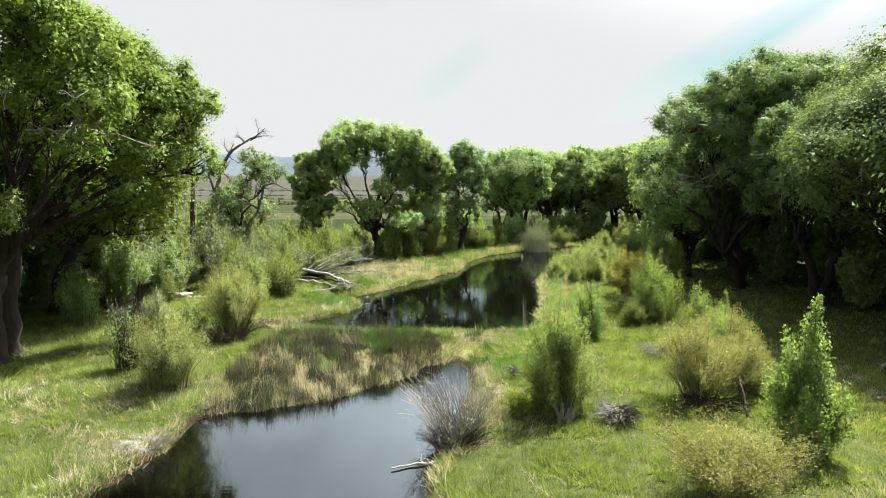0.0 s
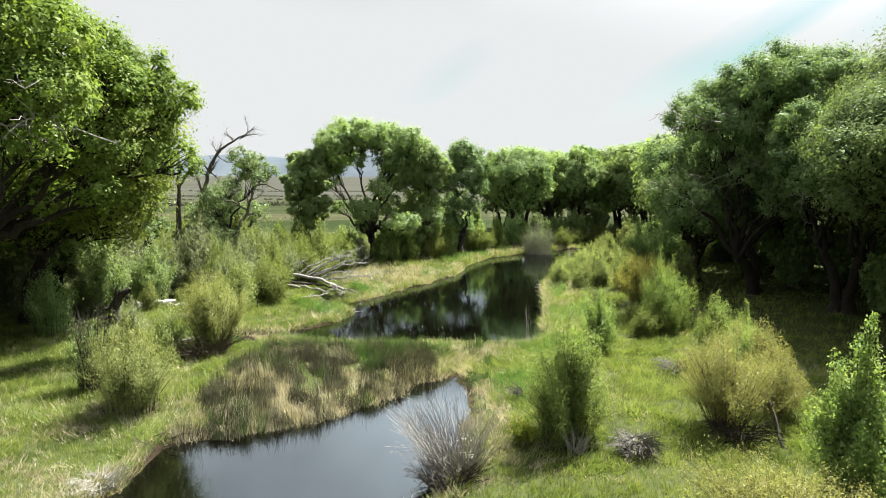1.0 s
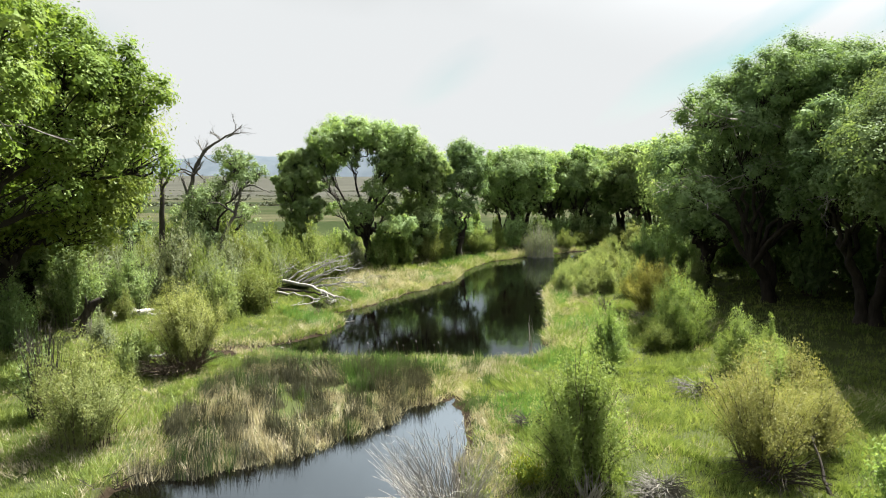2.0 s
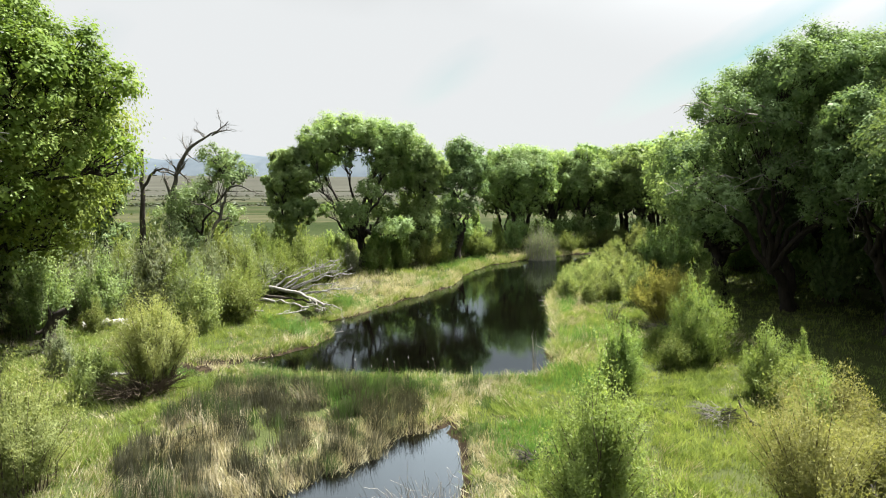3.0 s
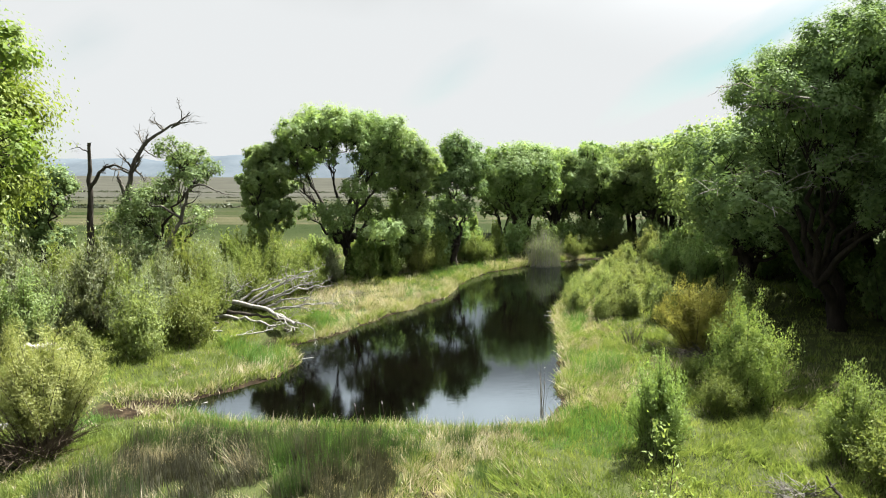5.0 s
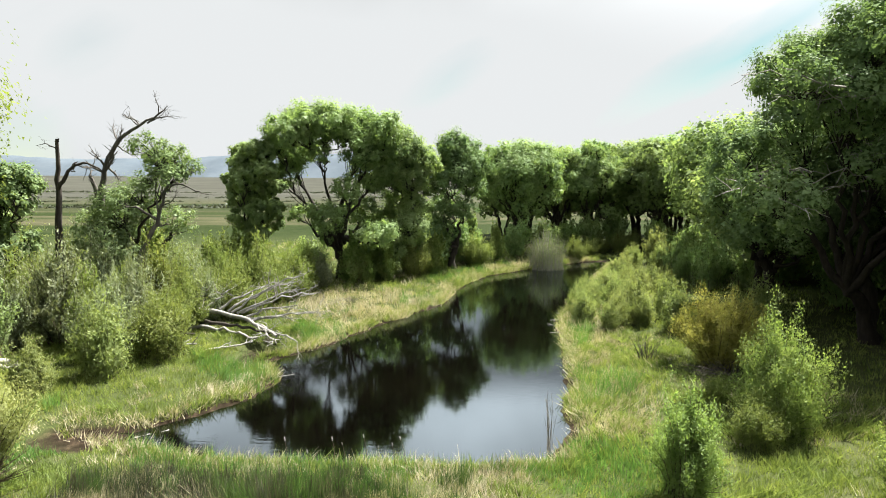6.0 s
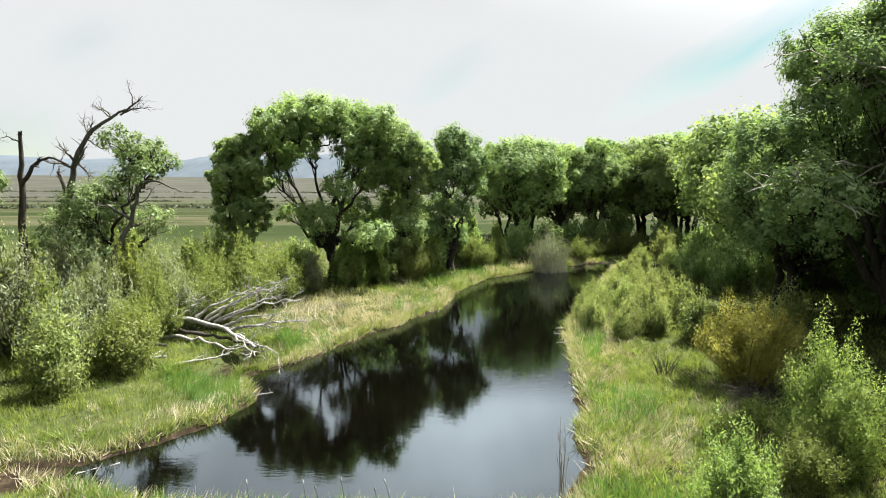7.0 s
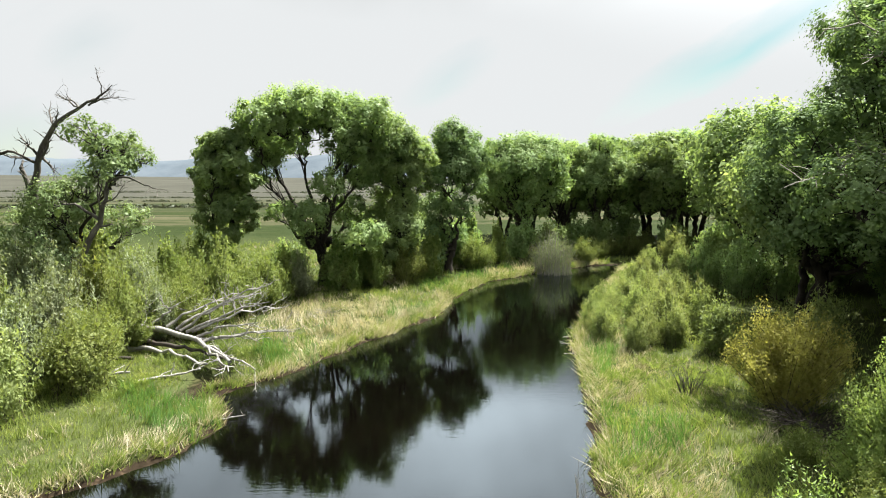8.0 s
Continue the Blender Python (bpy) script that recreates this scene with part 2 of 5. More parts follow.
LEAF_GREY = leaf_material("grey_green_cottonwood_leaves", (0.063, 0.104, 0.045), (0.132, 0.192, 0.080), (0.224, 0.287, 0.145), 0.34, 0.008, 0.35, 0.08, 0.25)
WILLOW = leaf_material("willow_leaves", (0.063, 0.092, 0.026), (0.141, 0.178, 0.055), (0.242, 0.274, 0.110), 0.46, 0.006, 0.9, 0.14, 0.18)
WILLOW_LIME = leaf_material("lime_willow_leaves", (0.105, 0.124, 0.041), (0.214, 0.243, 0.085), (0.339, 0.361, 0.179), 0.44, 0.008, 0.9, 0.06, 0.3)
WILLOW_YELLOW = leaf_material("yellow_willow_leaves", (0.096, 0.105, 0.039), (0.192, 0.203, 0.077), (0.287, 0.290, 0.132), 0.46, 0.006, 0.9, 0.08, 0.2)
WILLOW_GOLD = leaf_material("golden_willow_leaves", (0.145, 0.138, 0.044), (0.285, 0.268, 0.080), (0.400, 0.380, 0.132), 0.50, 0.006, 0.9, 0.08, 0.2)
WILLOW_GREY = leaf_material("grey_willow_leaves", (0.080, 0.101, 0.058), (0.163, 0.194, 0.114), (0.274, 0.303, 0.196), 0.40, 0.008, 0.9, 0.08, 0.3)
YOUNG = leaf_material("young_cottonwood_leaves", (0.075, 0.122, 0.036), (0.162, 0.226, 0.069), (0.280, 0.331, 0.135), 0.50, 0.006, 0.9, 0.08, 0.18)
FRESH = leaf_material("fresh_willow_leaves", (0.088, 0.136, 0.044), (0.172, 0.245, 0.079), (0.245, 0.322, 0.121), 0.50, 0.006, 0.9, 0.06, 0.18)
BANK_WILLOW = leaf_material("pale_bank_willow_leaves", (0.084, 0.108, 0.039), (0.176, 0.216, 0.081), (0.286, 0.317, 0.139), 0.46, 0.006, 0.9, 0.10, 0.18)
GRASS = leaf_material("meadow_grass", (0.043, 0.068, 0.020), (0.145, 0.191, 0.054), (0.280, 0.308, 0.113), 0.42, 0.008, 0.30, 0.0, 0.5, 4.0)
SCRUB = leaf_material("far_scrub", (0.034, 0.042, 0.028), (0.054, 0.062, 0.045), (0.076, 0.084, 0.064), 0.2, 0.008, 0.05)
FLOWER = leaf_material("yellow_weed", (0.07, 0.12, 0.02), (0.15, 0.20, 0.03), (0.36, 0.34, 0.04), 0.3, 0.008, 2.0)
WEED = leaf_material("leafy_weeds", (0.070, 0.104, 0.031), (0.159, 0.209, 0.063), (0.278, 0.316, 0.124), 0.42, 0.006, 0.6, 0.0, 0.3)
STRAW = leaf_material("dry_straw_grass", (0.179, 0.157, 0.110), (0.370, 0.332, 0.242), (0.582, 0.538, 0.431), 0.25, 0.008, 0.5)
SEDGE = leaf_material("bright_sedge", (0.040, 0.095, 0.026), (0.088, 0.175, 0.049), (0.160, 0.265, 0.099), 0.42, 0.008, 0.5)
SEDGE_DARK = leaf_material("dark_reeds", (0.022, 0.045, 0.019), (0.050, 0.088, 0.032), (0.105, 0.150, 0.064), 0.35, 0.008, 0.6)
REED = leaf_material("dead_cattail", (0.022, 0.023, 0.017), (0.056, 0.056, 0.043), (0.213, 0.214, 0.175), 0.25, 0.008, 0.9, 0.0, 0.3)
BARK = bark_material("dark_cottonwood_bark", (0.014, 0.011, 0.009), (0.058, 0.048, 0.038))
DEADBARK = bark_material("charred_dead_bark", (0.020, 0.017, 0.014), (0.10, 0.085, 0.07))
GREYBARK = bark_material("grey_dead_bark", (0.045, 0.040, 0.036), (0.19, 0.175, 0.155))
GREYWOOD = bark_material("bleached_driftwood", (0.17, 0.162, 0.15), (0.52, 0.505, 0.475), 7.0)
GREYSTICK = bark_material("grey_dead_sticks", (0.05, 0.046, 0.040), (0.26, 0.25, 0.22), 9.0)
TWIG = bark_material("brown_twigs", (0.05, 0.038, 0.026), (0.16, 0.125, 0.09), 9.0)
GREYTWIG = bark_material("grey_dead_twigs", (0.16, 0.148, 0.128), (0.46, 0.44, 0.40), 9.0)

# ---------------------------------------------------------------- mesh tools


class Buf:
    """Collects triangles and quads from many small pieces for one mesh."""

    def __init__(self):
        self.v, self.f, self.n = [], {3: [], 4: []}, 0

    def add(self, v, f):
        f = np.asarray(f, int)
        self.v.append(np.asarray(v, float).reshape(-1, 3))
        self.f[f.shape[-1]].append(f + self.n)
        self.n += len(self.v[-1])

    def mesh(self, name, material, smooth=False):
        me = bpy.data.meshes.new(name)
        v = np.concatenate(self.v)
        f3, f4 = (np.concatenate(self.f[k]) if self.f[k] else np.zeros((0, k), int) for k in (3, 4))
        count = len(f3) + len(f4)
        me.vertices.add(len(v))
        me.vertices.foreach_set("co", v.ravel())
        me.loops.add(f3.size + f4.size)
        me.loops.foreach_set("vertex_index", np.concatenate([f3.ravel(), f4.ravel()]))
        me.polygons.add(count)
        me.polygons.foreach_set("loop_start", np.concatenate([np.arange(0, f3.size, 3), f3.size + np.arange(0, f4.size, 4)]))
        me.polygons.foreach_set("use_smooth", np.full(count, smooth))
        me.update(calc_edges=True)
        me.materials.append(material)
        return me


def part(name, buf, material, parent, label="", smooth=False):
    ob = new(name, buf.mesh(name, material, smooth))
    ob.parent = parent
    return tagged(ob, label)


def thing(name, x, y, z, label, category, group=""):
    ob = new(name)
    ob.location = (x, y, z)
    return tagged(ob, label, category, group)


def tube(buf, pts, radii, sides=7):
    pts, radii = np.asarray(pts, float), np.asarray(radii, float)
    n = len(pts)
    tan = np.gradient(pts, axis=0)
    tan /= np.linalg.norm(tan, axis=1, keepdims=True) + 1e-9
    ref = np.where(np.abs(tan[:, 2:3]) > 0.9, np.array([[1.0, 0, 0]]), np.array([[0, 0, 1.0]]))
    if abs(tan[:, 2]).max() > 0.85 and abs(tan[:, 2]).min() < 0.95:
        ref = np.tile(np.array([[0.62, 0.78, 0.05]]), (n, 1))
    a = np.cross(ref, tan)
    a /= np.linalg.norm(a, axis=1, keepdims=True) + 1e-9
    b = np.cross(tan, a)
    th = np.linspace(0, 2 * math.pi, sides, endpoint=False)
    ring = pts[:, None, :] + radii[:, None, None] * (np.cos(th)[None, :, None] * a[:, None, :] + np.sin(th)[None, :, None] * b[:, None, :])
    i, j = np.meshgrid(np.arange(n - 1), np.arange(sides), indexing="ij")
    k = (j + 1) % sides
    buf.add(ring.reshape(-1, 3), np.stack([i * sides + j, i * sides + k, (i + 1) * sides + k, (i + 1) * sides + j], -1).reshape(-1, 4))


def bezier(p, c, q, n=7):
    t = np.linspace(0, 1, n)[:, None]
    return (1 - t) ** 2 * np.asarray(p) + 2 * t * (1 - t) * np.asarray(c) + t * t * np.asarray(q)


def wander(pts, amount, rng):
    """Shakes the inner points of a line, as wood grows."""
    pts = np.array(pts, float)
    pts[1:-1] += rng.normal(0, amount, (len(pts) - 2, 3))
    return pts


def unit(v):
    return v / (np.linalg.norm(v, axis=-1, keepdims=True) + 1e-9)


def leaf_quads(buf, centre, length, width, rng, axis=None, normal=None, droop=0.0):
    """Small pointed leaves, one facet each, along the given axes or facing the given way."""
    n = len(centre)
    if axis is not None:
        u = unit(axis)
        w = unit(np.cross(normal if normal is not None else rng.normal(0, 1, (n, 3)), u))
        nrm = np.cross(u, w)
    else:
        nrm = unit(normal if normal is not None else rng.normal(0, 1, (n, 3)))
        u = unit(np.cross(nrm, rng.normal(0, 1, (n, 3))))
        w = np.cross(nrm, u)
    L, W = (np.broadcast_to(np.asarray(k, float), (n,))[:, None] for k in (length, width))
    bend = rng.normal(0.1, 0.15, (n, 1)) * L
    tip = centre + u * L * 0.5
    tip[:, 2] -= droop * L[:, 0]
    foot = centre - u * L * 0.5 + nrm * bend
    v = np.stack([foot + w * W * 0.5, tip, foot - w * W * 0.5], 1)
    buf.add(v, np.arange(3 * n).reshape(-1, 3))


def blades(buf, root, tip, width, rng, belly=0.45, plain=False):
    """Grass blades from root to tip, widest near the middle, bowed."""
    n = len(root)
    run = tip - root
    side = np.cross(unit(run), unit(rng.normal(0, 1, (n, 3))))
    side = unit(side) * np.broadcast_to(np.asarray(width, float), (n,))[:, None] * 0.5
    if plain:
        buf.add(np.stack([root + side * 0.8, tip, root - side * 0.8], 1), np.arange(3 * n).reshape(-1, 3))
        return
    mid = root + run * belly
    mid[:, :2] -= run[:, :2] * 0.22
    mid[:, 2] += np.abs(run[:, 2]) * 0.06
    v = np.stack([root, mid + side, tip, mid - side], 1)
    buf.add(v, np.arange(4 * n).reshape(-1, 4))

# ---------------------------------------------------------------- ground and water
NEAR_POOL = [(-13, -25), (-9.8, 8), (-9.7, 14.7), (-8.9, 17.6), (-9.1, 19.6), (-8.1, 21.2), (-6.9, 21.5), (-5.0, 22.1), (-3.4, 23.5), (-2.0, 25.0), (-1.6, 26.1),
             (0.5, 27.2), (0.75, 29.1), (1.15, 29.1), (1.05, 26.5), (1.3, 24.5), (1.2, 22.4), (0.7, 19.2), (-0.2, 16.3), (-0.3, 14.7), (-0.5, 8), (1, -25)]
LEFT_BANK = [(-11.2, 34.4), (-9.2, 34.9), (-7.7, 36.2), (-6.3, 38.2), (-5.9, 39.7), (-6.2, 41.0), (-7.4, 43.0), (-5.4, 44.9), (-4.1, 47.4), (-2.4, 51.0), (-1.6, 52.0), (1.5, 57.5),
             (2.0, 60.5), (3.0, 65.0), (5.5, 70.5), (8.2, 73.3), (10.8, 76.0), (17.9, 82.0), (24, 84), (45, 88)]
RIGHT_BANK = [(45, 83), (24, 80.5), (20, 78.5), (17, 71.5), (13.2, 62.8), (10.2, 55.2), (8.7, 51.5), (8.2, 46.6), (7.5, 43.4), (6.9, 39.5), (6.1, 36.5), (5.8, 34.2), (4.9, 32.2),
              (2.3, 31.8), (-1.5, 32.0), (-6.1, 32.4), (-8.5, 33.2)]
POOLS = [np.array(NEAR_POOL, float), np.array(LEFT_BANK + RIGHT_BANK, float)]


def wave(x, y, s, seed=0.0):
    """Soft irregular waves from -1 to 1, of about s metres."""
    x, y = x / s + seed, y / s + seed * 1.7
    return (np.sin(1.9 * x + 1.3 * np.sin(1.1 * y + seed)) + np.sin(2.3 * y + 1.1 * np.sin(1.7 * x)) + np.sin(1.3 * x + 1.9 * y + 2.0 * np.sin(0.7 * x - 0.9 * y))) / 3


def shore(x, y):
    """Metres from the water's edge, negative in the water."""
    x, y = np.asarray(x, float), np.asarray(y, float)
    best = np.full(x.shape, 1e9)
    for poly in POOLS:
        inside, near = np.zeros(x.shape, bool), np.full(x.shape, 1e9)
        for (ax, ay), (bx, by) in zip(poly, np.roll(poly, -1, 0)):
            t = np.clip(((x - ax) * (bx - ax) + (y - ay) * (by - ay)) / ((bx - ax) ** 2 + (by - ay) ** 2), 0, 1)
            near = np.minimum(near, np.hypot(x - ax - t * (bx - ax), y - ay - t * (by - ay)))
            if ay != by:
                inside ^= ((ay > y) != (by > y)) & (x < (bx - ax) * (y - ay) / (by - ay) + ax)
        best = np.minimum(best, np.where(inside, -near, near))
    return best + 0.21 * wave(x, y, 1.1) + 0.13 * wave(x, y, 0.37, 3.0)


def step(v, a, b):
    t = np.clip((np.asarray(v, float) - a) / (b - a), 0, 1)
    return t * t * (3 - 2 * t)


def mud_flat(x, y):
    """The bare wet mud below the fallen tree and in the cove."""
    below_tree = step(-np.hypot((x + 7.0) / 1.25, y - 43.3) + 0.35 * wave(x, y, 0.9, 2.0), -2.3, -1.5)
    cove = step(-np.hypot((x + 10.6) / 1.9, y - 33.7) + 0.25 * wave(x, y, 0.7, 5.0), -1.35, -0.9)
    return np.maximum(below_tree, cove)


def height(x, y):
    x, y = np.asarray(x, float), np.asarray(y, float)
    d = shore(x, y)
    far = np.hypot(x, y)
    z = np.where(d < 0, -0.9 * step(-d, 0, 2.5) + 0.02, 0.015 + 0.05 * step(d, 0, 0.22) + 0.17 * step(d, 0.12, 0.42) + 0.28 * step(d, 0.4, 5))
    z = np.where(d > 0, z * (1 - 0.72 * mud_flat(x, y)), z)
    z = z + step(d, 0.3, 3) * (0.10 * wave(x, y, 4.0) + 0.05 * wave(x, y, 1.3, 2.0)) * step(-far, -400, -90)
    z = z + 0.5 * step(x, 14, 30) * step(-y, -120, -60)
    return z + 95 * step(far, 500, 4300) ** 1.3


def axis_steps(lo, hi, fine, reach, grow=1.22):
    mid = list(np.arange(lo, hi, fine))
    s, up, down = fine, [hi], [lo - fine]
    while up[-1] < reach:
        s *= grow
        up.append(up[-1] + s)
        down.append(down[-1] - s)
    return np.array(down[::-1] + mid + up)


def build_ground():
    xs, ys = axis_steps(-16, 22, 0.42, 5200, 1.25), axis_steps(8, 88, 0.5, 5200, 1.25)
    X, Y = np.meshgrid(xs, ys)
    Z = height(X, Y)
    b, (r, c) = Buf(), X.shape
    i = (np.arange(r - 1)[:, None] * c + np.arange(c - 1)[None, :]).ravel()
    b.add(np.stack([X, Y, Z], -1), np.stack([i, i + 1, i + 1 + c, i + c], -1))
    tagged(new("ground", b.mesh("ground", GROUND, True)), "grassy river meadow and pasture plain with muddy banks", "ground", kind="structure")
    w = Buf()
    for x0, x1, y0, y1 in ((-30, 60, -40, 30.6), (-30, 60, 30.6, 100)):
        w.add([(x0, y0, 0), (x1, y0, 0), (x1, y1, 0), (x0, y1, 0)], [(0, 1, 2, 3)])
    tagged(new("water", w.mesh("water", WATER)), "still dark brown pond water mirroring trees and sky", "water", kind="structure")


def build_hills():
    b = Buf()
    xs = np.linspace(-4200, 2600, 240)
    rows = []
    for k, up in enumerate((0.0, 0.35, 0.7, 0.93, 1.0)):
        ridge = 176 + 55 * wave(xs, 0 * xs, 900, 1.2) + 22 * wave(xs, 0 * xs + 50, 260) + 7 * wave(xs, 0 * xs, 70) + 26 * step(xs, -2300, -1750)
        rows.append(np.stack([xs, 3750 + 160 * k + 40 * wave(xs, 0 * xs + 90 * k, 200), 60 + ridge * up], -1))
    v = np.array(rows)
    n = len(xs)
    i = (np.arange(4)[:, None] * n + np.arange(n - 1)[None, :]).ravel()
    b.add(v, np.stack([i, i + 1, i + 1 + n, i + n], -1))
    tagged(new("backdrop_mountains", b.mesh("backdrop_mountains", HILL, True)), "wooded mountain ridge behind the plain, coloured blue-grey by painted haze", "mountains", kind="structure")


build_ground()
build_hills()

# ---------------------------------------------------------------- trees


def cottonwood(x, y, tall, wide, label, seed, lean=(0.0, 0.0), fork=0.22, skirt=0.25, stems=1, lobes=20, leaves=16000, leaf=0.11, girth=0.34, material=None, deadwood=0, name="cottonwood_tree", depth=None, low=0.6, twigs=True, puff=0.32, swell=1.42):
    """A tapered trunk whose bowed limbs each carry a rounded lobe of the crown: branches fan through the lobe to clumps of leaves on its outer side."""
    rng = np.random.default_rng(seed)
    base = float(height(x, y)) - 0.1
    t = thing(name, x, y, base, label, "tree", "cottonwood trees")
    deep = depth or wide
    foot_z = tall * skirt
    mid = np.array([lean[0], lean[1], (tall + foot_z) / 2])
    half = np.array([wide / 2, deep / 2, (tall - foot_z) / 2])
    if isinstance(lobes, int):
        # lobes of uneven size spread over the crown's outside, with gaps between them
        d = unit(rng.normal(0, 1, (lobes * 6, 3)) + np.array([0, 0, 0.45]))
        d = d[d[:, 2] > -0.75]
        keep, gap = [int(d[:, 2].argmax())], np.full(len(d), 9.0)
        for _ in range(lobes - 1):
            gap = np.minimum(gap, np.linalg.norm(d - d[keep[-1]], axis=1) * rng.uniform(0.55, 1.0, len(d)))
            keep.append(int(gap.argmax()))
        way = d[keep]
        size = puff * (half.prod() ** (1 / 3)) * 1.2 * np.clip(rng.lognormal(0, 0.30, lobes), 0.55, 1.7) * np.where(way[:, 2] > 0.2, 1.0, 0.8)
        lobe = mid + way * np.maximum(half - size[:, None] * np.array([1.12, 1.12, 0.98]), 0.2 * half) * rng.uniform(0.62, 1.05, (lobes, 1))
        sink = np.clip((mid[2] - lobe[:, 2]) / half[2], 0, 1)[:, None]
        lobe[:, :2] = mid[:2] * np.clip(lobe[:, 2:] / mid[2], 0.2, 1) + (lobe[:, :2] - mid[:2]) * (1 - 0.25 * sink)
        fill = np.where(way[:, 2] < 0.0, low, 1.0)
    else:
        e = np.array(lobes, float)
        lobe, size = e[:, :3] + rng.normal(0, 0.12, (len(e), 3)), e[:, 3] * swell
        # smaller lobes close the roof of the crown between neighbours
        for i in range(len(e)):
            for j in range(i):
                near, wide_r = np.linalg.norm(lobe[i] - lobe[j]), (size[i] + size[j]) / 2
                if 1.15 * wide_r < near < 2.0 * wide_r and min(lobe[i][2], lobe[j][2]) > 0.55 * tall:
                    lobe = np.concatenate([lobe, [(lobe[i] + lobe[j]) / 2 + np.array([0, 0, 0.12 * wide_r])]])
                    size = np.append(size, 0.72 * wide_r)
        fill = np.ones(len(lobe))
    # trunks, and a limb to every lobe
    wood = Buf()
    tops, g = [], girth / math.sqrt(stems) * 1.1
    for s in range(stems):
        a0 = rng.uniform(0, 6.28) + s * 6.28 / stems
        off = np.array([math.cos(a0), math.sin(a0), 0]) * (stems > 1)
        top = np.array([lean[0] * 0.4, lean[1] * 0.4, tall * fork * rng.uniform(0.85, 1.3)]) + off * 1.1
        trunk = wander(bezier(off * girth, off * girth * 1.1 + np.array([0, 0, top[2] * 0.6]), top, 9), 0.07, rng)
        rr = np.linspace(g, g * 0.72, 9)
        rr[0] *= 1.45
        rr[1] *= 1.12
        tube(wood, trunk, rr, 10)
        tops.append(top)
    tops = np.array(tops)
    clump_at, clump_r, clump_fill, clump_out = [], [], [], []
    grown, girths = [], []
    order = np.argsort(np.linalg.norm(lobe - tops.mean(0), axis=1) - 0.35 * lobe[:, 2])
    for k, (q, r, f) in enumerate(zip(lobe[order], size[order], fill[order])):
        inner = q + np.array([0, 0, -0.45 * r])
        top = tops[int(np.linalg.norm((tops - q)[:, :2], axis=1).argmin())]
        start, thick0 = top - np.array([0, 0, rng.uniform(0.1, 0.5)]), g * rng.uniform(0.42, 0.58)
        if k >= 6 * stems:
            # later limbs leave an older one where it passes nearest
            p = np.array(grown)
            cost = np.linalg.norm(p - inner, axis=1) + 0.45 * np.linalg.norm(p - top, axis=1) + 1.5 * np.clip(p[:, 2] - inner[2], 0, None)
            m = int(cost.argmin())
            if cost[m] < np.linalg.norm(start - inner):
                start, thick0 = p[m], min(girths[m] * 0.85, g * 0.5)
        ctl = start + (inner - start) * np.array([0.45, 0.45, 0.62 if inner[2] > start[2] else 0.1]) + rng.normal(0, 0.2, 3)
        line = wander(bezier(start, ctl, inner, 11), 0.13, rng)
        thick = np.linspace(thick0, 0.05, 11)
        tube(wood, line, thick, 7 if twigs else 5)
        grown.extend(line[2:9])
        girths.extend(thick[2:9])
        out = unit(q - mid) * np.array([0.8, 0.8, 0.5]) + np.array([0, 0, 0.55])
        n = max(9, int(18 * (r / 2.0) ** 0.6))
        d = unit(rng.normal(0, 1, (n * 5, 3)) + 0.75 * out)
        keep = [int((d @ out).argmax())]
        gap = np.full(len(d), 9.0)
        for _ in range(n - 1):
            gap = np.minimum(gap, np.linalg.norm(d - d[keep[-1]], axis=1))
            keep.append(int(gap.argmax()))
        at = q + d[keep] * r * np.array([1.0, 1.0, 0.78]) * rng.uniform(0.55, 0.88, (n, 1))
        at[:, 2] = np.maximum(at[:, 2], 0.6)
        clump_at.append(at)
        clump_r.append(r * rng.uniform(0.26, 0.46, n))
        clump_fill.append(np.full(n, f) * np.where(d[keep] @ out < -0.1, 0.6, 1.0))
        clump_out.append(d[keep])
        for c in at:
            p = line[rng.integers(6, 11)]
            b = wander(bezier(p, (p + c) / 2 + np.array([0, 0, rng.uniform(-0.05, 0.3)]), c, 4), 0.07, rng)
            tube(wood, b, np.linspace(0.045 if twigs else 0.06, 0.012, 4), 3)
    part("trunk", wood, BARK, t, smooth=True)
    at, r, f, od = (np.concatenate(v) for v in (clump_at, clump_r, clump_fill, clump_out))
    if deadwood:
        side = unit(at[:, :2] - mid[:2]) @ np.array([-0.6 if x > 0 else 0.6, -0.8])
        first = np.argsort(-(side - 0.5 * np.abs(at[:, 2] - mid[2] * 0.8) / half[2]))[: max(24, deadwood * 3)]
        for m in range(deadwood):
            dead = Buf()
            q0 = at[first[rng.integers(len(first))]]
            out = unit(np.append(q0[:2] - mid[:2], 0)) + rng.normal(0, 0.45, 3) * (1, 1, 0.5)
            p, q = q0 - out * 1.2, q0 + out * rng.uniform(0.9, 2.3) - np.array([0, 0, rng.uniform(-0.3, 0.9)])
            line = wander(bezier(p, (p + q) / 2 + (0, 0, 0.5), q, 8), 0.12, rng)
            tube(dead, line, np.linspace(0.052, 0.016, 8), 4)
            for k in (3, 4, 5, 6, 6):
                e = line[k] + unit(out + rng.normal(0, 0.9, 3)) * rng.uniform(0.4, 1.2)
                tube(dead, wander(bezier(line[k], (line[k] + e) / 2 + (0, 0, 0.12), e, 4), 0.05, rng), np.linspace(0.022, 0.010, 4), 3)
            part("dead_branch", dead, GREYTWIG, t, "bare grey dead branch")
    # leaves: most on the outer side of every clump in small sprays, some larger ones further in
    crown = Buf()
    weight = r ** 2 * f
    per = (leaves * weight / weight.sum()).astype(int) + 1
    sprays = 14
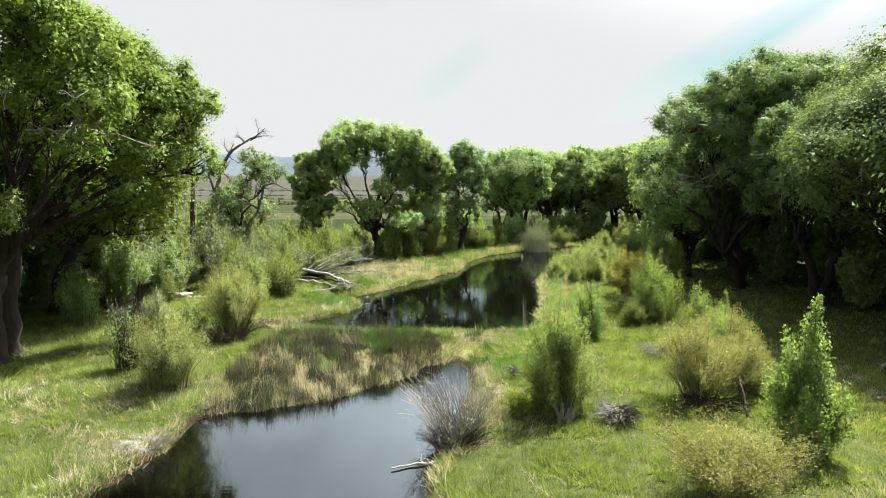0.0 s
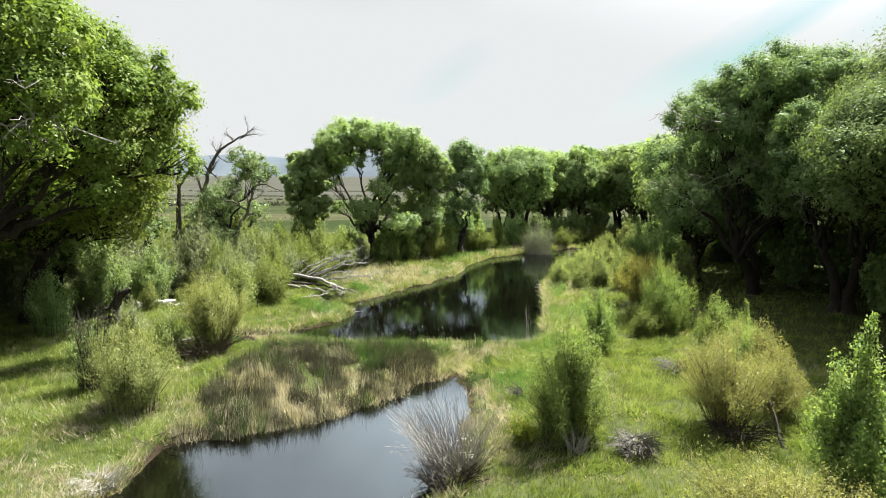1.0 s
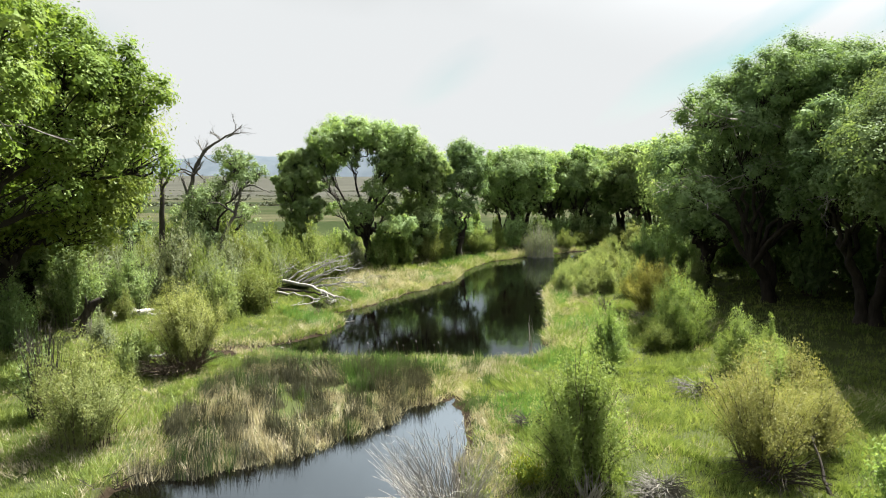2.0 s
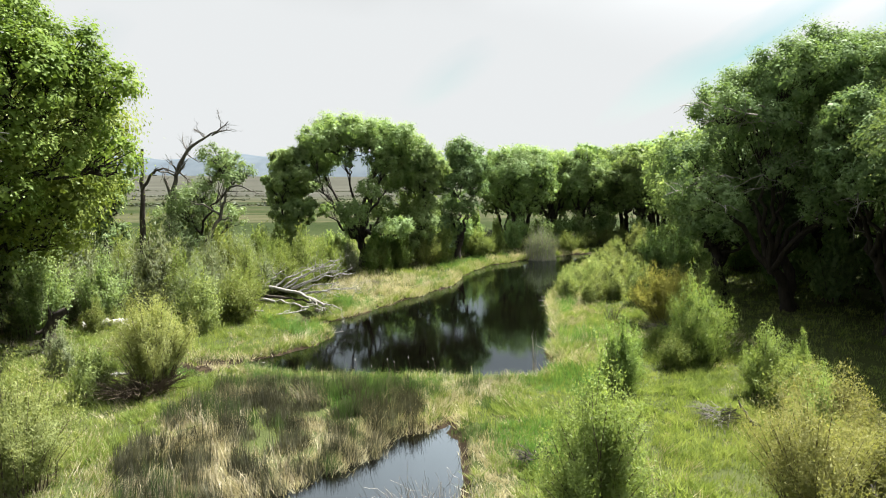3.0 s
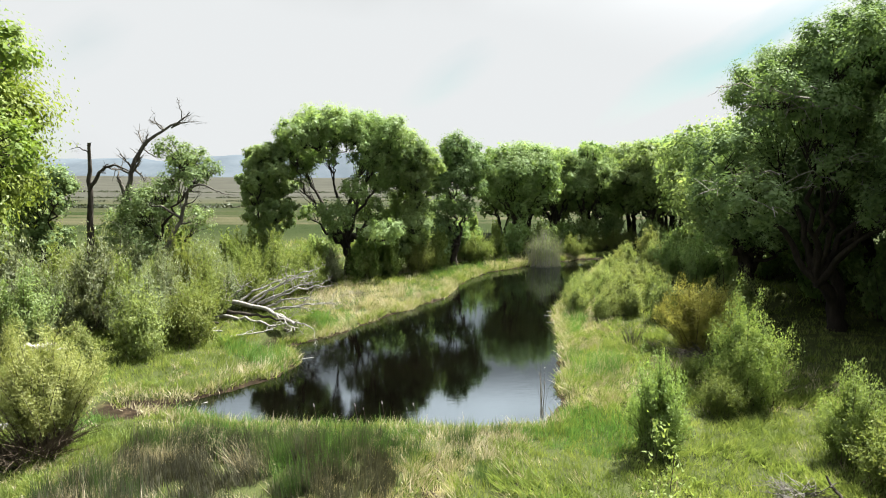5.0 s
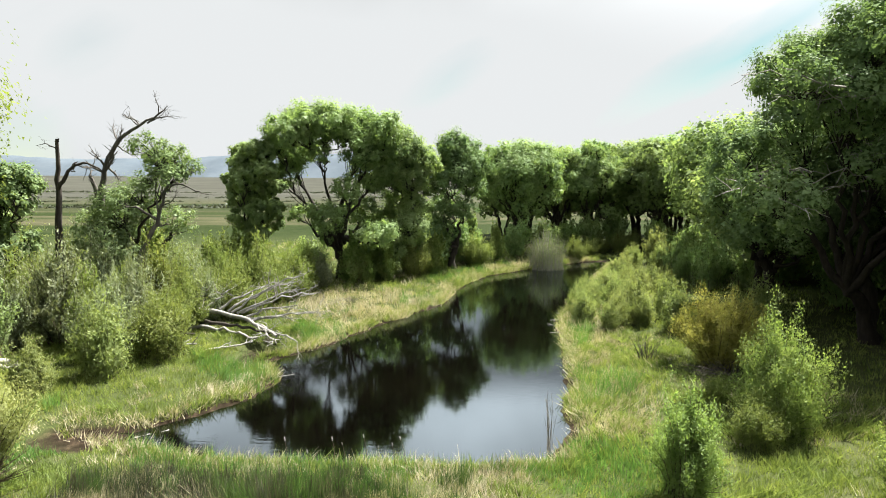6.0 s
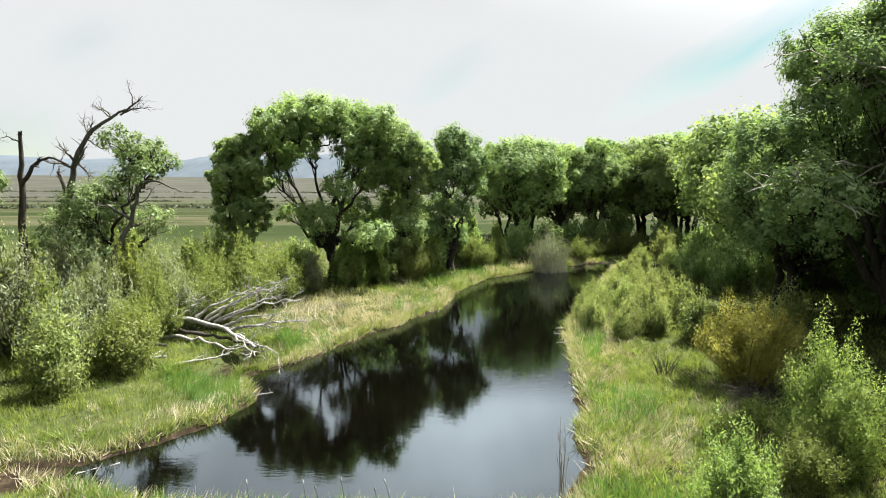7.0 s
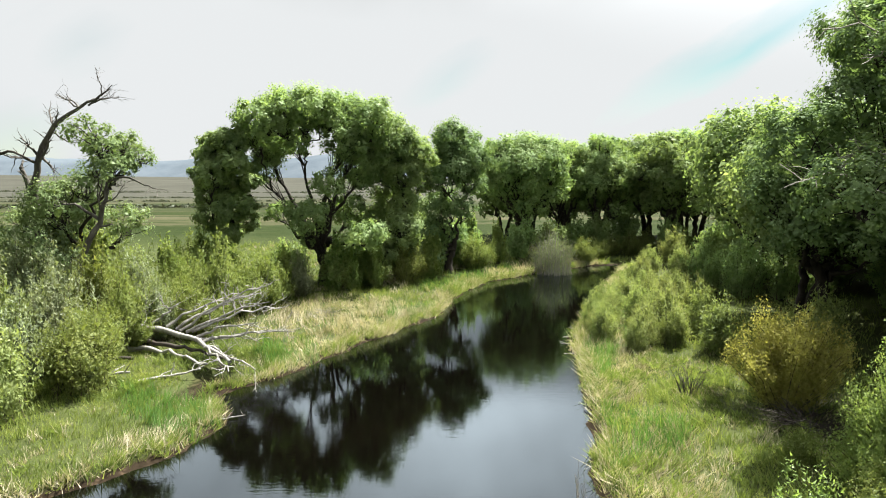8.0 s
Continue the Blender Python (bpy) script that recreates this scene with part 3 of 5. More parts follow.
    sd = unit(rng.normal(0, 1, (len(at), sprays, 3)) + 0.5 * od[:, None, :] + np.array([0, 0, 0.25])) * rng.uniform(0.6, 1.0, (len(at), sprays, 1))
    which = np.repeat(np.arange(len(at)), per)
    out = sd[which, rng.integers(sprays, size=len(which))]
    inside = rng.uniform(0, 1, len(which)) < 0.16
    out = np.where(inside[:, None], out * 0.35, out)
    pos = at[which] + (out * np.array([1.0, 1.0, 0.85]) + np.clip(rng.normal(0, 1, (len(which), 3)), -1.7, 1.7) * 0.29) * r[which][:, None]
    pos[:, 2] = np.maximum(pos[:, 2], 0.35)
    nrm = unit(pos - at[which]) * 0.60 + od[which] * 0.40 + np.array([0, 0, 0.35]) + rng.normal(0, 0.28, pos.shape)
    s = leaf * rng.uniform(0.7, 1.3, len(pos)) * np.where(inside, 2.6, 1.0)
    leaf_quads(crown, pos, s, s * 0.95, rng, normal=nrm)
    part("crown", crown, material or LEAF, t)
    return t


def willow(x, y, tall, wide, label, seed, material, stems=26, leaves=4200, leaf=0.12, bare=0.10, category="bush", name="willow_bush", twig=None, slim=0.28, upright=0.5, group="willow bushes", cone=0.42, spread=0.030, root=0.12):
    """A bush of many stems that fan out from the root, with leafy shoots up to loose pointed tips."""
    rng = np.random.default_rng(seed)
    base = float(height(x, y)) - 0.03
    t = thing(name, x, y, base, label, category, group)
    wood, foliage = Buf(), Buf()
    lines = []
    for k in range(stems):
        a, r = rng.uniform(0, 6.28), math.sqrt(rng.uniform(0.0, 1))
        h = tall * (1 - cone * r ** 1.7) * rng.uniform(0.62, 1.0)
        end = np.array([math.cos(a) * r * wide / 2, math.sin(a) * r * wide / 2, h])
        foot = np.array([math.cos(a), math.sin(a), 0]) * r * wide * root
        ctl = np.array([end[0] * (1 - upright), end[1] * (1 - upright), h * 0.55])
        line = wander(bezier(foot, ctl, end, 7), 0.03 * tall / 3, rng)
        tube(wood, line[::2], np.linspace(0.020, 0.005, 4) * tall / 3.5, 3)
        lines.append(line)
        for m in (0, 1, 2, 3, 4, 5):
            p = line[m] * (1 - 0.5) + line[m + 1] * 0.5
            b = rng.uniform(0, 6.28)
            n = np.array([math.cos(b), math.sin(b), 0]) * wide * rng.uniform(0.03, 0.11) + np.array([0, 0, tall * rng.uniform(0.11, 0.26)])
            shoot = bezier(p, p + n * (0.9, 0.9, 0.35), p + n, 7)
            shoot[-1, 2] = min(shoot[-1, 2], tall)
            lines.append(shoot)
    lines = np.array(lines)
    n = leaves
    is_stem = np.arange(len(lines)) % 7 == 0
    odds = np.where(is_stem, 2.2, 1.0)
    k = rng.choice(len(lines), n, p=odds / odds.sum())
    s = rng.uniform(0, 1, n)
    s = np.where(is_stem[k], bare + (1 - bare) * s ** 0.8, s)
    f = np.clip(s * 6, 0, 5.999)
    i, w = f.astype(int), (f % 1)[:, None]
    p, q = lines[k, i], lines[k, i + 1]
    at = p * (1 - w) + q * w + rng.normal(0, 1, (n, 3)) * (wide * spread * (1.25 - s * 0.8) + 0.02)[:, None]
    keep = at[:, 2] > bare * tall * rng.uniform(0.5, 1.3, n)
    at, p, q = at[keep], p[keep], q[keep]
    at[:, 2] = np.maximum(at[:, 2], 0.08)
    n = len(at)
    ax = unit(q - p) * 0.8 + rng.normal(0, 0.5, (n, 3))
    nrm = 0.8 * unit(at - np.array([0, 0, tall * 0.35])) + np.array([0, 0, 0.55]) + rng.normal(0, 0.36, (n, 3))
    inside = rng.uniform(0, 1, n) < 0.13
    at[inside] *= np.array([0.6, 0.6, 0.82])
    sz = leaf * rng.uniform(0.6, 1.4, n) * np.where(inside, 2.2, 1.0)
    leaf_quads(foliage, at, sz * 1.35, sz * slim * 1.6, rng, ax, nrm)
    part("branchwork", wood, twig or TWIG, t)
    part("foliage", foliage, material, t)
    return t


def place(src, x, y, turn, scale, label="", up=1.0):
    """One more of a kind of plant, turned and scaled."""
    m = Matrix.Translation((x, y, float(height(x, y)) - 0.05)) @ Matrix.Rotation(radians(turn), 4, "Z") @ Matrix.Diagonal((scale, scale, scale * up, 1))
    ob = copy_thing(src, m)
    return tagged(ob, label)

# ---------------------------------------------------------------- the trees, left bank
# crowns: the lobes that the limbs carry, as across, along, up and size
LEANING_CROWN = ((4.1, -3.2, 14.7, 1.4), (1.3, 3.6, 16.0, 1.6), (6.3, -2.3, 13.3, 1.2), (4.6, 4.0, 14.5, 1.2), (5.5, 5.0, 13.5, 1.2), (6.9, 5.5, 12.4, 1.0), (6.2, 5.0, 10.9, 0.8), (5.5, 2.7, 12.2, 1.4), (6.7, -2.5, 11.5, 1.2), (0.6, 3.9, 13.7, 1.6), (3.1, -2.1, 12.2, 1.4), (7.2, 5.5, 9.4, 0.9), (5.7, 4.0, 9.6, 1.0), (4.3, 2.3, 10.0, 1.4), (4.5, -1.2, 10.3, 1.2), (-0.0, 2.4, 9.7, 1.5), (2.3, -3.0, 13.6, 1.5), (-3.8, 3.8, 11.3, 2.2), (4.8, 3.0, 7.9, 0.9), (-5.2, 3.8, 13.3, 2.2), (1.4, -2.1, 7.1, 1.1), (2.2, 3.0, 7.7, 0.9), (-3.0, 0.0, 17.2, 2.2), (0.5, 0.5, 17.4, 1.8), (-5.5, -2.0, 14.0, 2.2), (-6.0, 1.0, 9.5, 2.0), (-2.0, -3.5, 11.0, 1.9), (-1.0, -4.0, 15.0, 1.8))
SLIM_CROWN = ((1.8, -1.0, 11.5, 0.8), (1.6, 1.7, 11.1, 0.9), (1.0, -1.3, 11.1, 0.9), (-0.8, 1.3, 11.3, 0.9), (-0.4, -0.9, 10.1, 0.9), (0.3, 0.6, 9.7, 1.1), (2.4, -1.9, 9.4, 0.9), (2.1, 0.7, 8.2, 0.7), (0.3, -1.8, 8.6, 1.0), (0.7, 1.1, 8.0, 1.1), (2.7, -1.9, 6.8, 0.7), (-1.1, 1.2, 7.2, 1.0), (1.5, -1.9, 6.4, 1.1), (1.4, 1.4, 5.2, 0.9), (-0.1, -0.9, 5.7, 1.0), (-1.9, 1.6, 8.7, 0.7), (1.1, -1.5, 4.7, 0.9))
BROAD_CROWN = ((-4.1, -2.6, 12.7, 1.3), (-3.5, 2.6, 14.0, 1.5), (-0.4, -2.0, 13.6, 1.4), (1.1, 1.5, 13.4, 1.5), (3.6, -1.0, 12.8, 1.3), (-4.5, 1.7, 11.2, 1.4), (-5.1, -1.8, 11.8, 0.9), (-5.2, 1.0, 9.0, 1.0), (-2.0, -1.0, 11.3, 0.9), (-4.1, 1.0, 6.1, 0.7), (-1.0, -3.0, 5.9, 1.1), (2.1, 2.3, 9.7, 1.6), (1.5, -1.4, 11.0, 1.1), (4.0, 1.8, 11.3, 1.3), (0.8, -2.9, 8.2, 0.9), (1.2, 2.8, 5.9, 1.2), (3.1, -2.7, 4.2, 1.1), (-1.5, 1.7, 3.8, 0.9))
HANGING_CROWN = ((-0.3, -1.6, 11.6, 1.4), (0.8, 1.9, 11.2, 1.3), (2.0, -0.9, 10.2, 1.0), (-1.6, 1.7, 9.3, 1.4), (0.6, -1.2, 8.8, 1.3), (-0.6, 2.3, 6.6, 1.4), (1.1, -0.9, 6.6, 1.1), (-2.2, 1.9, 4.8, 1.3), (0.2, -2.3, 4.3, 1.3), (1.2, 1.1, 2.5, 1.1), (-1.2, -2.3, 2.4, 1.1), (1.7, 2.3, 8.3, 0.9))
NARROW_CROWN = ((-0.1, -0.6, 12.6, 1.2), (1.3, 1.6, 11.9, 1.4), (2.5, -0.6, 10.4, 1.1), (-0.4, 1.3, 10.8, 1.2), (0.8, -1.2, 9.4, 1.3), (2.1, 0.9, 8.4, 1.1), (-1.1, -1.1, 8.6, 1.1), (-0.3, 1.7, 6.7, 1.3), (1.2, -1.0, 6.5, 1.0), (-1.4, 0.8, 6.0, 1.2), (-2.4, -1.6, 4.0, 1.2), (-0.8, 1.2, 3.8, 1.3), (-1.9, -1.7, 1.9, 1.1), (-3.8, 0.9, 1.1, 1.1))
GROVE_EDGE_CROWN = ((-6.7, -2.7, 12.4, 1.2), (-3.0, 2.2, 14.2, 1.5), (-2.3, -1.6, 14.5, 1.6), (2.1, 2.6, 16.4, 1.7), (1.8, -1.3, 14.7, 1.6), (6.5, 2.7, 16.2, 1.8), (1.2, -2.6, 11.4, 1.4), (6.8, 2.0, 13.5, 1.8), (5.2, -3.0, 14.1, 1.6), (2.7, 1.5, 9.2, 1.2), (-2.6, -2.0, 8.6, 1.1), (-3.5, 3.0, 10.8, 1.5), (-3.8, -2.0, 11.7, 1.3), (0.8, 2.8, 12.7, 1.3), (2.8, -2.6, 8.5, 1.3), (-2.9, 3.4, 8.2, 1.4), (-7.7, -3.5, 7.2, 1.3), (-0.6, 2.8, 6.1, 1.5), (-0.3, -3.0, 6.9, 1.3), (-6.4, 1.4, 9.1, 1.3))
cottonwood(-20.2, 25.7, 19.0, 13.0, "large leaning cottonwood with dense green crown on the meadow", 11, lean=(0.2, 2.0), fork=0.24, skirt=0.22, stems=3, lobes=LEANING_CROWN, leaves=190000, leaf=0.10, girth=0.75, deadwood=16, material=LEAF_WARM)
cottonwood(-23.8, 35.0, 16.6, 13.4, "tall dense cottonwood beside the leaning one", 12, lean=(3.0, 0.0), fork=0.28, skirt=0.10, low=0.9, lobes=30, leaves=105000, leaf=0.125, girth=0.42, deadwood=10, material=LEAF_WARM, puff=0.38)
cottonwood(-25.6, 40.2, 12.0, 9.5, "shaded cottonwood with low hanging limbs at the meadow's edge", 13, leaves=40000, leaf=0.14, girth=0.35, skirt=0.04, low=1.0, lobes=30, puff=0.34)
cottonwood(-14.7, 63.0, 13.0, 6.6, "slim upright cottonwood, leafy nearly to the ground", 14, fork=0.3, skirt=0.06, lobes=SLIM_CROWN, leaves=50000, leaf=0.125, girth=0.26, depth=5.5, low=1.0, swell=1.15)
cottonwood(-7.2, 65.5, 15.9, 15.0, "broad open-crowned cottonwood with bowed dark limbs by the pond", 15, fork=0.2, skirt=0.24, stems=2, lobes=BROAD_CROWN, leaves=84000, leaf=0.125, girth=0.6, depth=10, low=0.45, swell=1.50)
cottonwood(-2.0, 69.5, 14.4, 9.6, "cottonwood with hanging side limbs above the bank", 16, skirt=0.10, lobes=HANGING_CROWN, leaves=48000, leaf=0.13, girth=0.36, low=0.6)
cottonwood(2.3, 73.5, 14.4, 7.0, "leaning narrow cottonwood with a light green top", 17, lean=(1.3, 0), skirt=0.10, lobes=NARROW_CROWN, leaves=40000, leaf=0.13, girth=0.36, material=LEAF_GREY, low=0.6)
row_tree = cottonwood(11.2, 87.0, 15.4, 13.0, "round-topped cottonwood in the row behind the pond", 18, skirt=0.14, stems=2, lobes=24, leaves=40000, leaf=0.17, girth=0.5, twigs=False, puff=0.26)
side_tree = cottonwood(21.5, 92.0, 14.4, 12.0, "domed cottonwood in the row behind the pond", 19, skirt=0.14, stems=2, lobes=22, leaves=38000, leaf=0.17, girth=0.5, twigs=False, puff=0.26)
for src, x, y, a, s in ((row_tree, 16.5, 94, 120, 0.95), (side_tree, 28.5, 90, 70, 1.0), (row_tree, 34.0, 94, 200, 0.98), (side_tree, 41.0, 88, 160, 1.05),
                        (side_tree, 25, 104, 20, 1.1), (row_tree, 48, 80, 40, 1.1), (row_tree, 37, 106, 310, 1.15), (side_tree, 15, 108, 200, 1.1), (row_tree, 52, 98, 100, 1.15), (row_tree, 30, 99, 15, 1.05), (side_tree, 19, 100, 270, 1.02)):
    place(src, x, y, a, s)
# right bank
wood_a = cottonwood(27.0, 66.0, 15.0, 13.5, "cottonwood at the edge of the shaded grove", 21, skirt=0.10, stems=2, lobes=24, leaves=26000, leaf=0.22, girth=0.42, low=0.9, twigs=False, puff=0.40)
cottonwood(23.2, 43.5, 15.6, 15.6, "cottonwood leaning over the willows with bare grey branches", 22, lean=(-1.7, -0.5), fork=0.2, skirt=0.10, stems=2, lobes=GROVE_EDGE_CROWN, leaves=140000, leaf=0.10, girth=0.5, material=LEAF_GREY, deadwood=26, low=0.6)
cottonwood(28.5, 48.0, 18.8, 14.5, "tall domed cottonwood in the shaded grove", 23, skirt=0.14, stems=2, lobes=25, leaves=56000, leaf=0.17, girth=0.5, low=0.7, puff=0.33, material=LEAF_GREY)
wood_b = cottonwood(31.5, 40.5, 17.6, 13.0, "tall cottonwood in the shaded grove", 29, skirt=0.14, stems=2, lobes=24, leaves=20000, leaf=0.27, girth=0.5, low=0.9, twigs=False)
cottonwood(27.5, 33.5, 17.0, 13.5, "big cottonwood with heavy overhanging limbs at the grove's edge", 24, lean=(-1, 0), skirt=0.14, stems=2, lobes=25, leaves=95000, leaf=0.118, girth=0.5, material=LEAF_GREY, deadwood=22, low=0.5, puff=0.33)
cottonwood(23.6, 30.0, 14.5, 13.0, "cottonwood with dark bare lower trunk at the grove's edge", 25, lean=(-0.6, 0), fork=0.35, skirt=0.30, stems=2, lobes=26, leaves=125000, leaf=0.098, girth=0.42, deadwood=10, low=0.8, puff=0.29, material=LEAF_GREY)
cottonwood(24.4, 36.4, 13.6, 12.0, "spreading cottonwood at the grove's edge", 27, lean=(-0.5, 0), fork=0.25, skirt=0.34, stems=2, lobes=22, leaves=90000, leaf=0.10, girth=0.42, deadwood=16, low=0.5, material=LEAF_GREY, puff=0.28)
cottonwood(21.4, 49.2, 12.4, 11.5, "round cottonwood between the willows and the grove", 28, fork=0.25, skirt=0.12, stems=2, lobes=22, leaves=64000, leaf=0.122, girth=0.4, low=0.9, material=LEAF_GREY, puff=0.33)
# coarse backing trees added to block light behind the grove; the rightmost stay unseen
deep_wood = cottonwood(38.0, 28.0, 15.5, 14.0, "shaded cottonwood deep in the grove", 26, skirt=0.05, stems=2, lobes=21, leaves=6500, leaf=0.5, girth=0.42, low=1.0, twigs=False)
# the copy at (25.4, 21.5) is unseen, added to cast shade on the grove floor
for src, x, y, a, s in ((wood_a, 34, 57, 80, 1.0), (wood_b, 34, 76, 300, 0.85), (wood_a, 25.4, 21.5, 150, 1.0), (wood_a, 22.8, 54.0, 260, 0.82), (wood_a, 33, 66, 190, 1.0), (wood_b, -38, 38, 75, 0.7), (wood_a, -36, 24, 44, 0.9), (wood_a, -30, 46, 10, 0.8), (wood_a, -28.5, 33, 200, 0.95), (wood_a, -34, 57, 100, 0.75)):
    place(src, x, y, a, s)
for x, y, a, s in ((12, 116, 30, 1.0), (22, 114, 140, 1.05), (31, 117, 260, 1.0), (41, 114, 70, 1.05), (50, 110, 190, 1.0), (60, 100, 10, 1.1), (37, 40, 130, 1.1), (45, 50, 10, 1.1), (47, 33, 60, 1.1), (40, 16, 250, 1.0), (46, 64, 99, 1.05), (57, 46, 33, 1.1), (60, 66, 170, 1.1), (35, 32, 120, 0.95), (56, 82, 200, 1.1), (66, 54, 80, 1.1), (70, 30, 80, 1.1), (39, 53, 280, 1.1), (36, 24, 200, 0.95), (40, 70, 20, 1.05), (31, 16, 45, 0.9)):
    place(deep_wood, x, y, a, s)

# ---------------------------------------------------------------- bushes
willow(-11.0, 22.2, 3.7, 3.4, "yellow-green willow bush on the grassy bank", 31, BANK_WILLOW, leaves=40000, stems=56, leaf=0.050, root=0.25)
willow(-13.8, 24.0, 3.8, 1.7, "dark half-dead willow beside the green one", 32, LEAF, leaves=1000, leaf=0.1, upright=0.8, twig=DEADBARK)
willow(-11.0, 29.6, 4.1, 3.8, "round yellow-green willow with bare brown foot", 33, WILLOW_LIME, leaves=60000, bare=0.24, stems=64, root=0.16, leaf=0.052)
willow(4.05, 19.7, 4.7, 3.0, "upright young green willow", 34, FRESH, upright=0.75, leaf=0.046, slim=0.42, leaves=52000, stems=52, root=0.30, bare=0.02, cone=0.68)
willow(9.4, 20.2, 3.6, 3.7, "golden-green willow with dark tangled foot", 35, WILLOW_YELLOW, bare=0.34, leaves=52000, stems=64, leaf=0.045, root=0.14)
sapling = willow(10.5, 16.0, 4.6, 2.5, "young cottonwood sapling in fresh leaf", 36, YOUNG, leaf=0.060, slim=0.5, stems=44, leaves=34000, root=0.26, bare=0.03, cone=0.75, upright=0.7, category="sapling", name="cottonwood_sapling", group="saplings")
willow(12.6, 33.7, 4.75, 3.6, "full pointed green willow bush", 37, YOUNG, upright=0.6, leaves=60000, stems=64, leaf=0.050, slim=0.42, cone=0.88, root=0.3, bare=0.02)
willow(13.5, 40.0, 3.8, 4.2, "golden willow bush with a dark hollow foot", 38, WILLOW_GOLD, leaves=52000, stems=64, leaf=0.052, bare=0.10, root=0.12, cone=0.35, slim=0.46)
slim_bush = willow(7.6, 29.5, 3.8, 2.3, "slender feathery green willow by the water", 39, FRESH, upright=0.75, cone=0.7, leaves=24000, stems=36, leaf=0.052, bare=0.02, root=0.25, slim=0.36)
fresh_bush = willow(-10.2, 55.0, 4.3, 4.4, "rounded bright green willow on the bank", 40, WILLOW, leaves=13000, stems=48, leaf=0.10, cone=0.65, bare=0.03)
willow(12.4, 76.0, 4.9, 5.0, "grey leafless willow thicket at the water", 41, WILLOW_GREY, leaves=6000, stems=200, leaf=0.09, bare=0.02, root=0.42, twig=GREYTWIG)
soft_bush = willow(-16.4, 46.0, 4.2, 3.0, "grey-green feathery willow in the thicket", 42, WILLOW_GREY, leaves=11500, leaf=0.09, upright=0.65, stems=40, cone=0.75)
soft_green = willow(-17.3, 47.9, 4.1, 2.9, "upright fresh green willow in the thicket", 47, WILLOW, leaves=11500, leaf=0.095, upright=0.65, stems=40, cone=0.8)
low_bush = willow(13.4, 50.2, 2.7, 2.5, "low light green willow in the bank thicket", 43, BANK_WILLOW, leaves=8000, leaf=0.10, upright=0.75, stems=40, cone=0.6, spread=0.05, bare=0.02, root=0.36)
cone_bush = willow(-6.2, 62.8, 5.2, 2.4, "pointed green cottonwood sapling below the trees", 44, YOUNG, leaves=10000, upright=0.6, cone=0.9, leaf=0.13, slim=0.5, category="sapling", name="cottonwood_sapling", group="saplings")
dark_bush = willow(-5.0, 67.0, 4.6, 4.0, "dark green understory bush below the trees", 45, LEAF, leaves=4200, leaf=0.19, slim=0.5)
shade_bush = willow(-21.0, 37.6, 4.4, 3.8, "dense dark green bush beneath the cottonwoods", 50, LEAF, leaves=11000, stems=40, leaf=0.085, slim=0.5, bare=0.02, root=0.3)
gold_small = willow(12.0, 23.6, 2.9, 3.2, "small golden willow in the grass", 56, WILLOW_YELLOW, leaves=26000, stems=48, leaf=0.046, slim=0.4, bare=0.08)
near_low = willow(11.0, 32.3, 1.6, 1.8, "low leafy green willow by the pointed bush", 49, WILLOW, leaves=12000, stems=44, leaf=0.040, slim=0.42, upright=0.7, bare=0.02, root=0.36, cone=0.35)
willow(7.2, 13.6, 2.1, 4.2, "low golden willow thicket in the grass", 46, WILLOW_YELLOW, leaves=42000, stems=100, leaf=0.042, upright=0.7, cone=0.25)
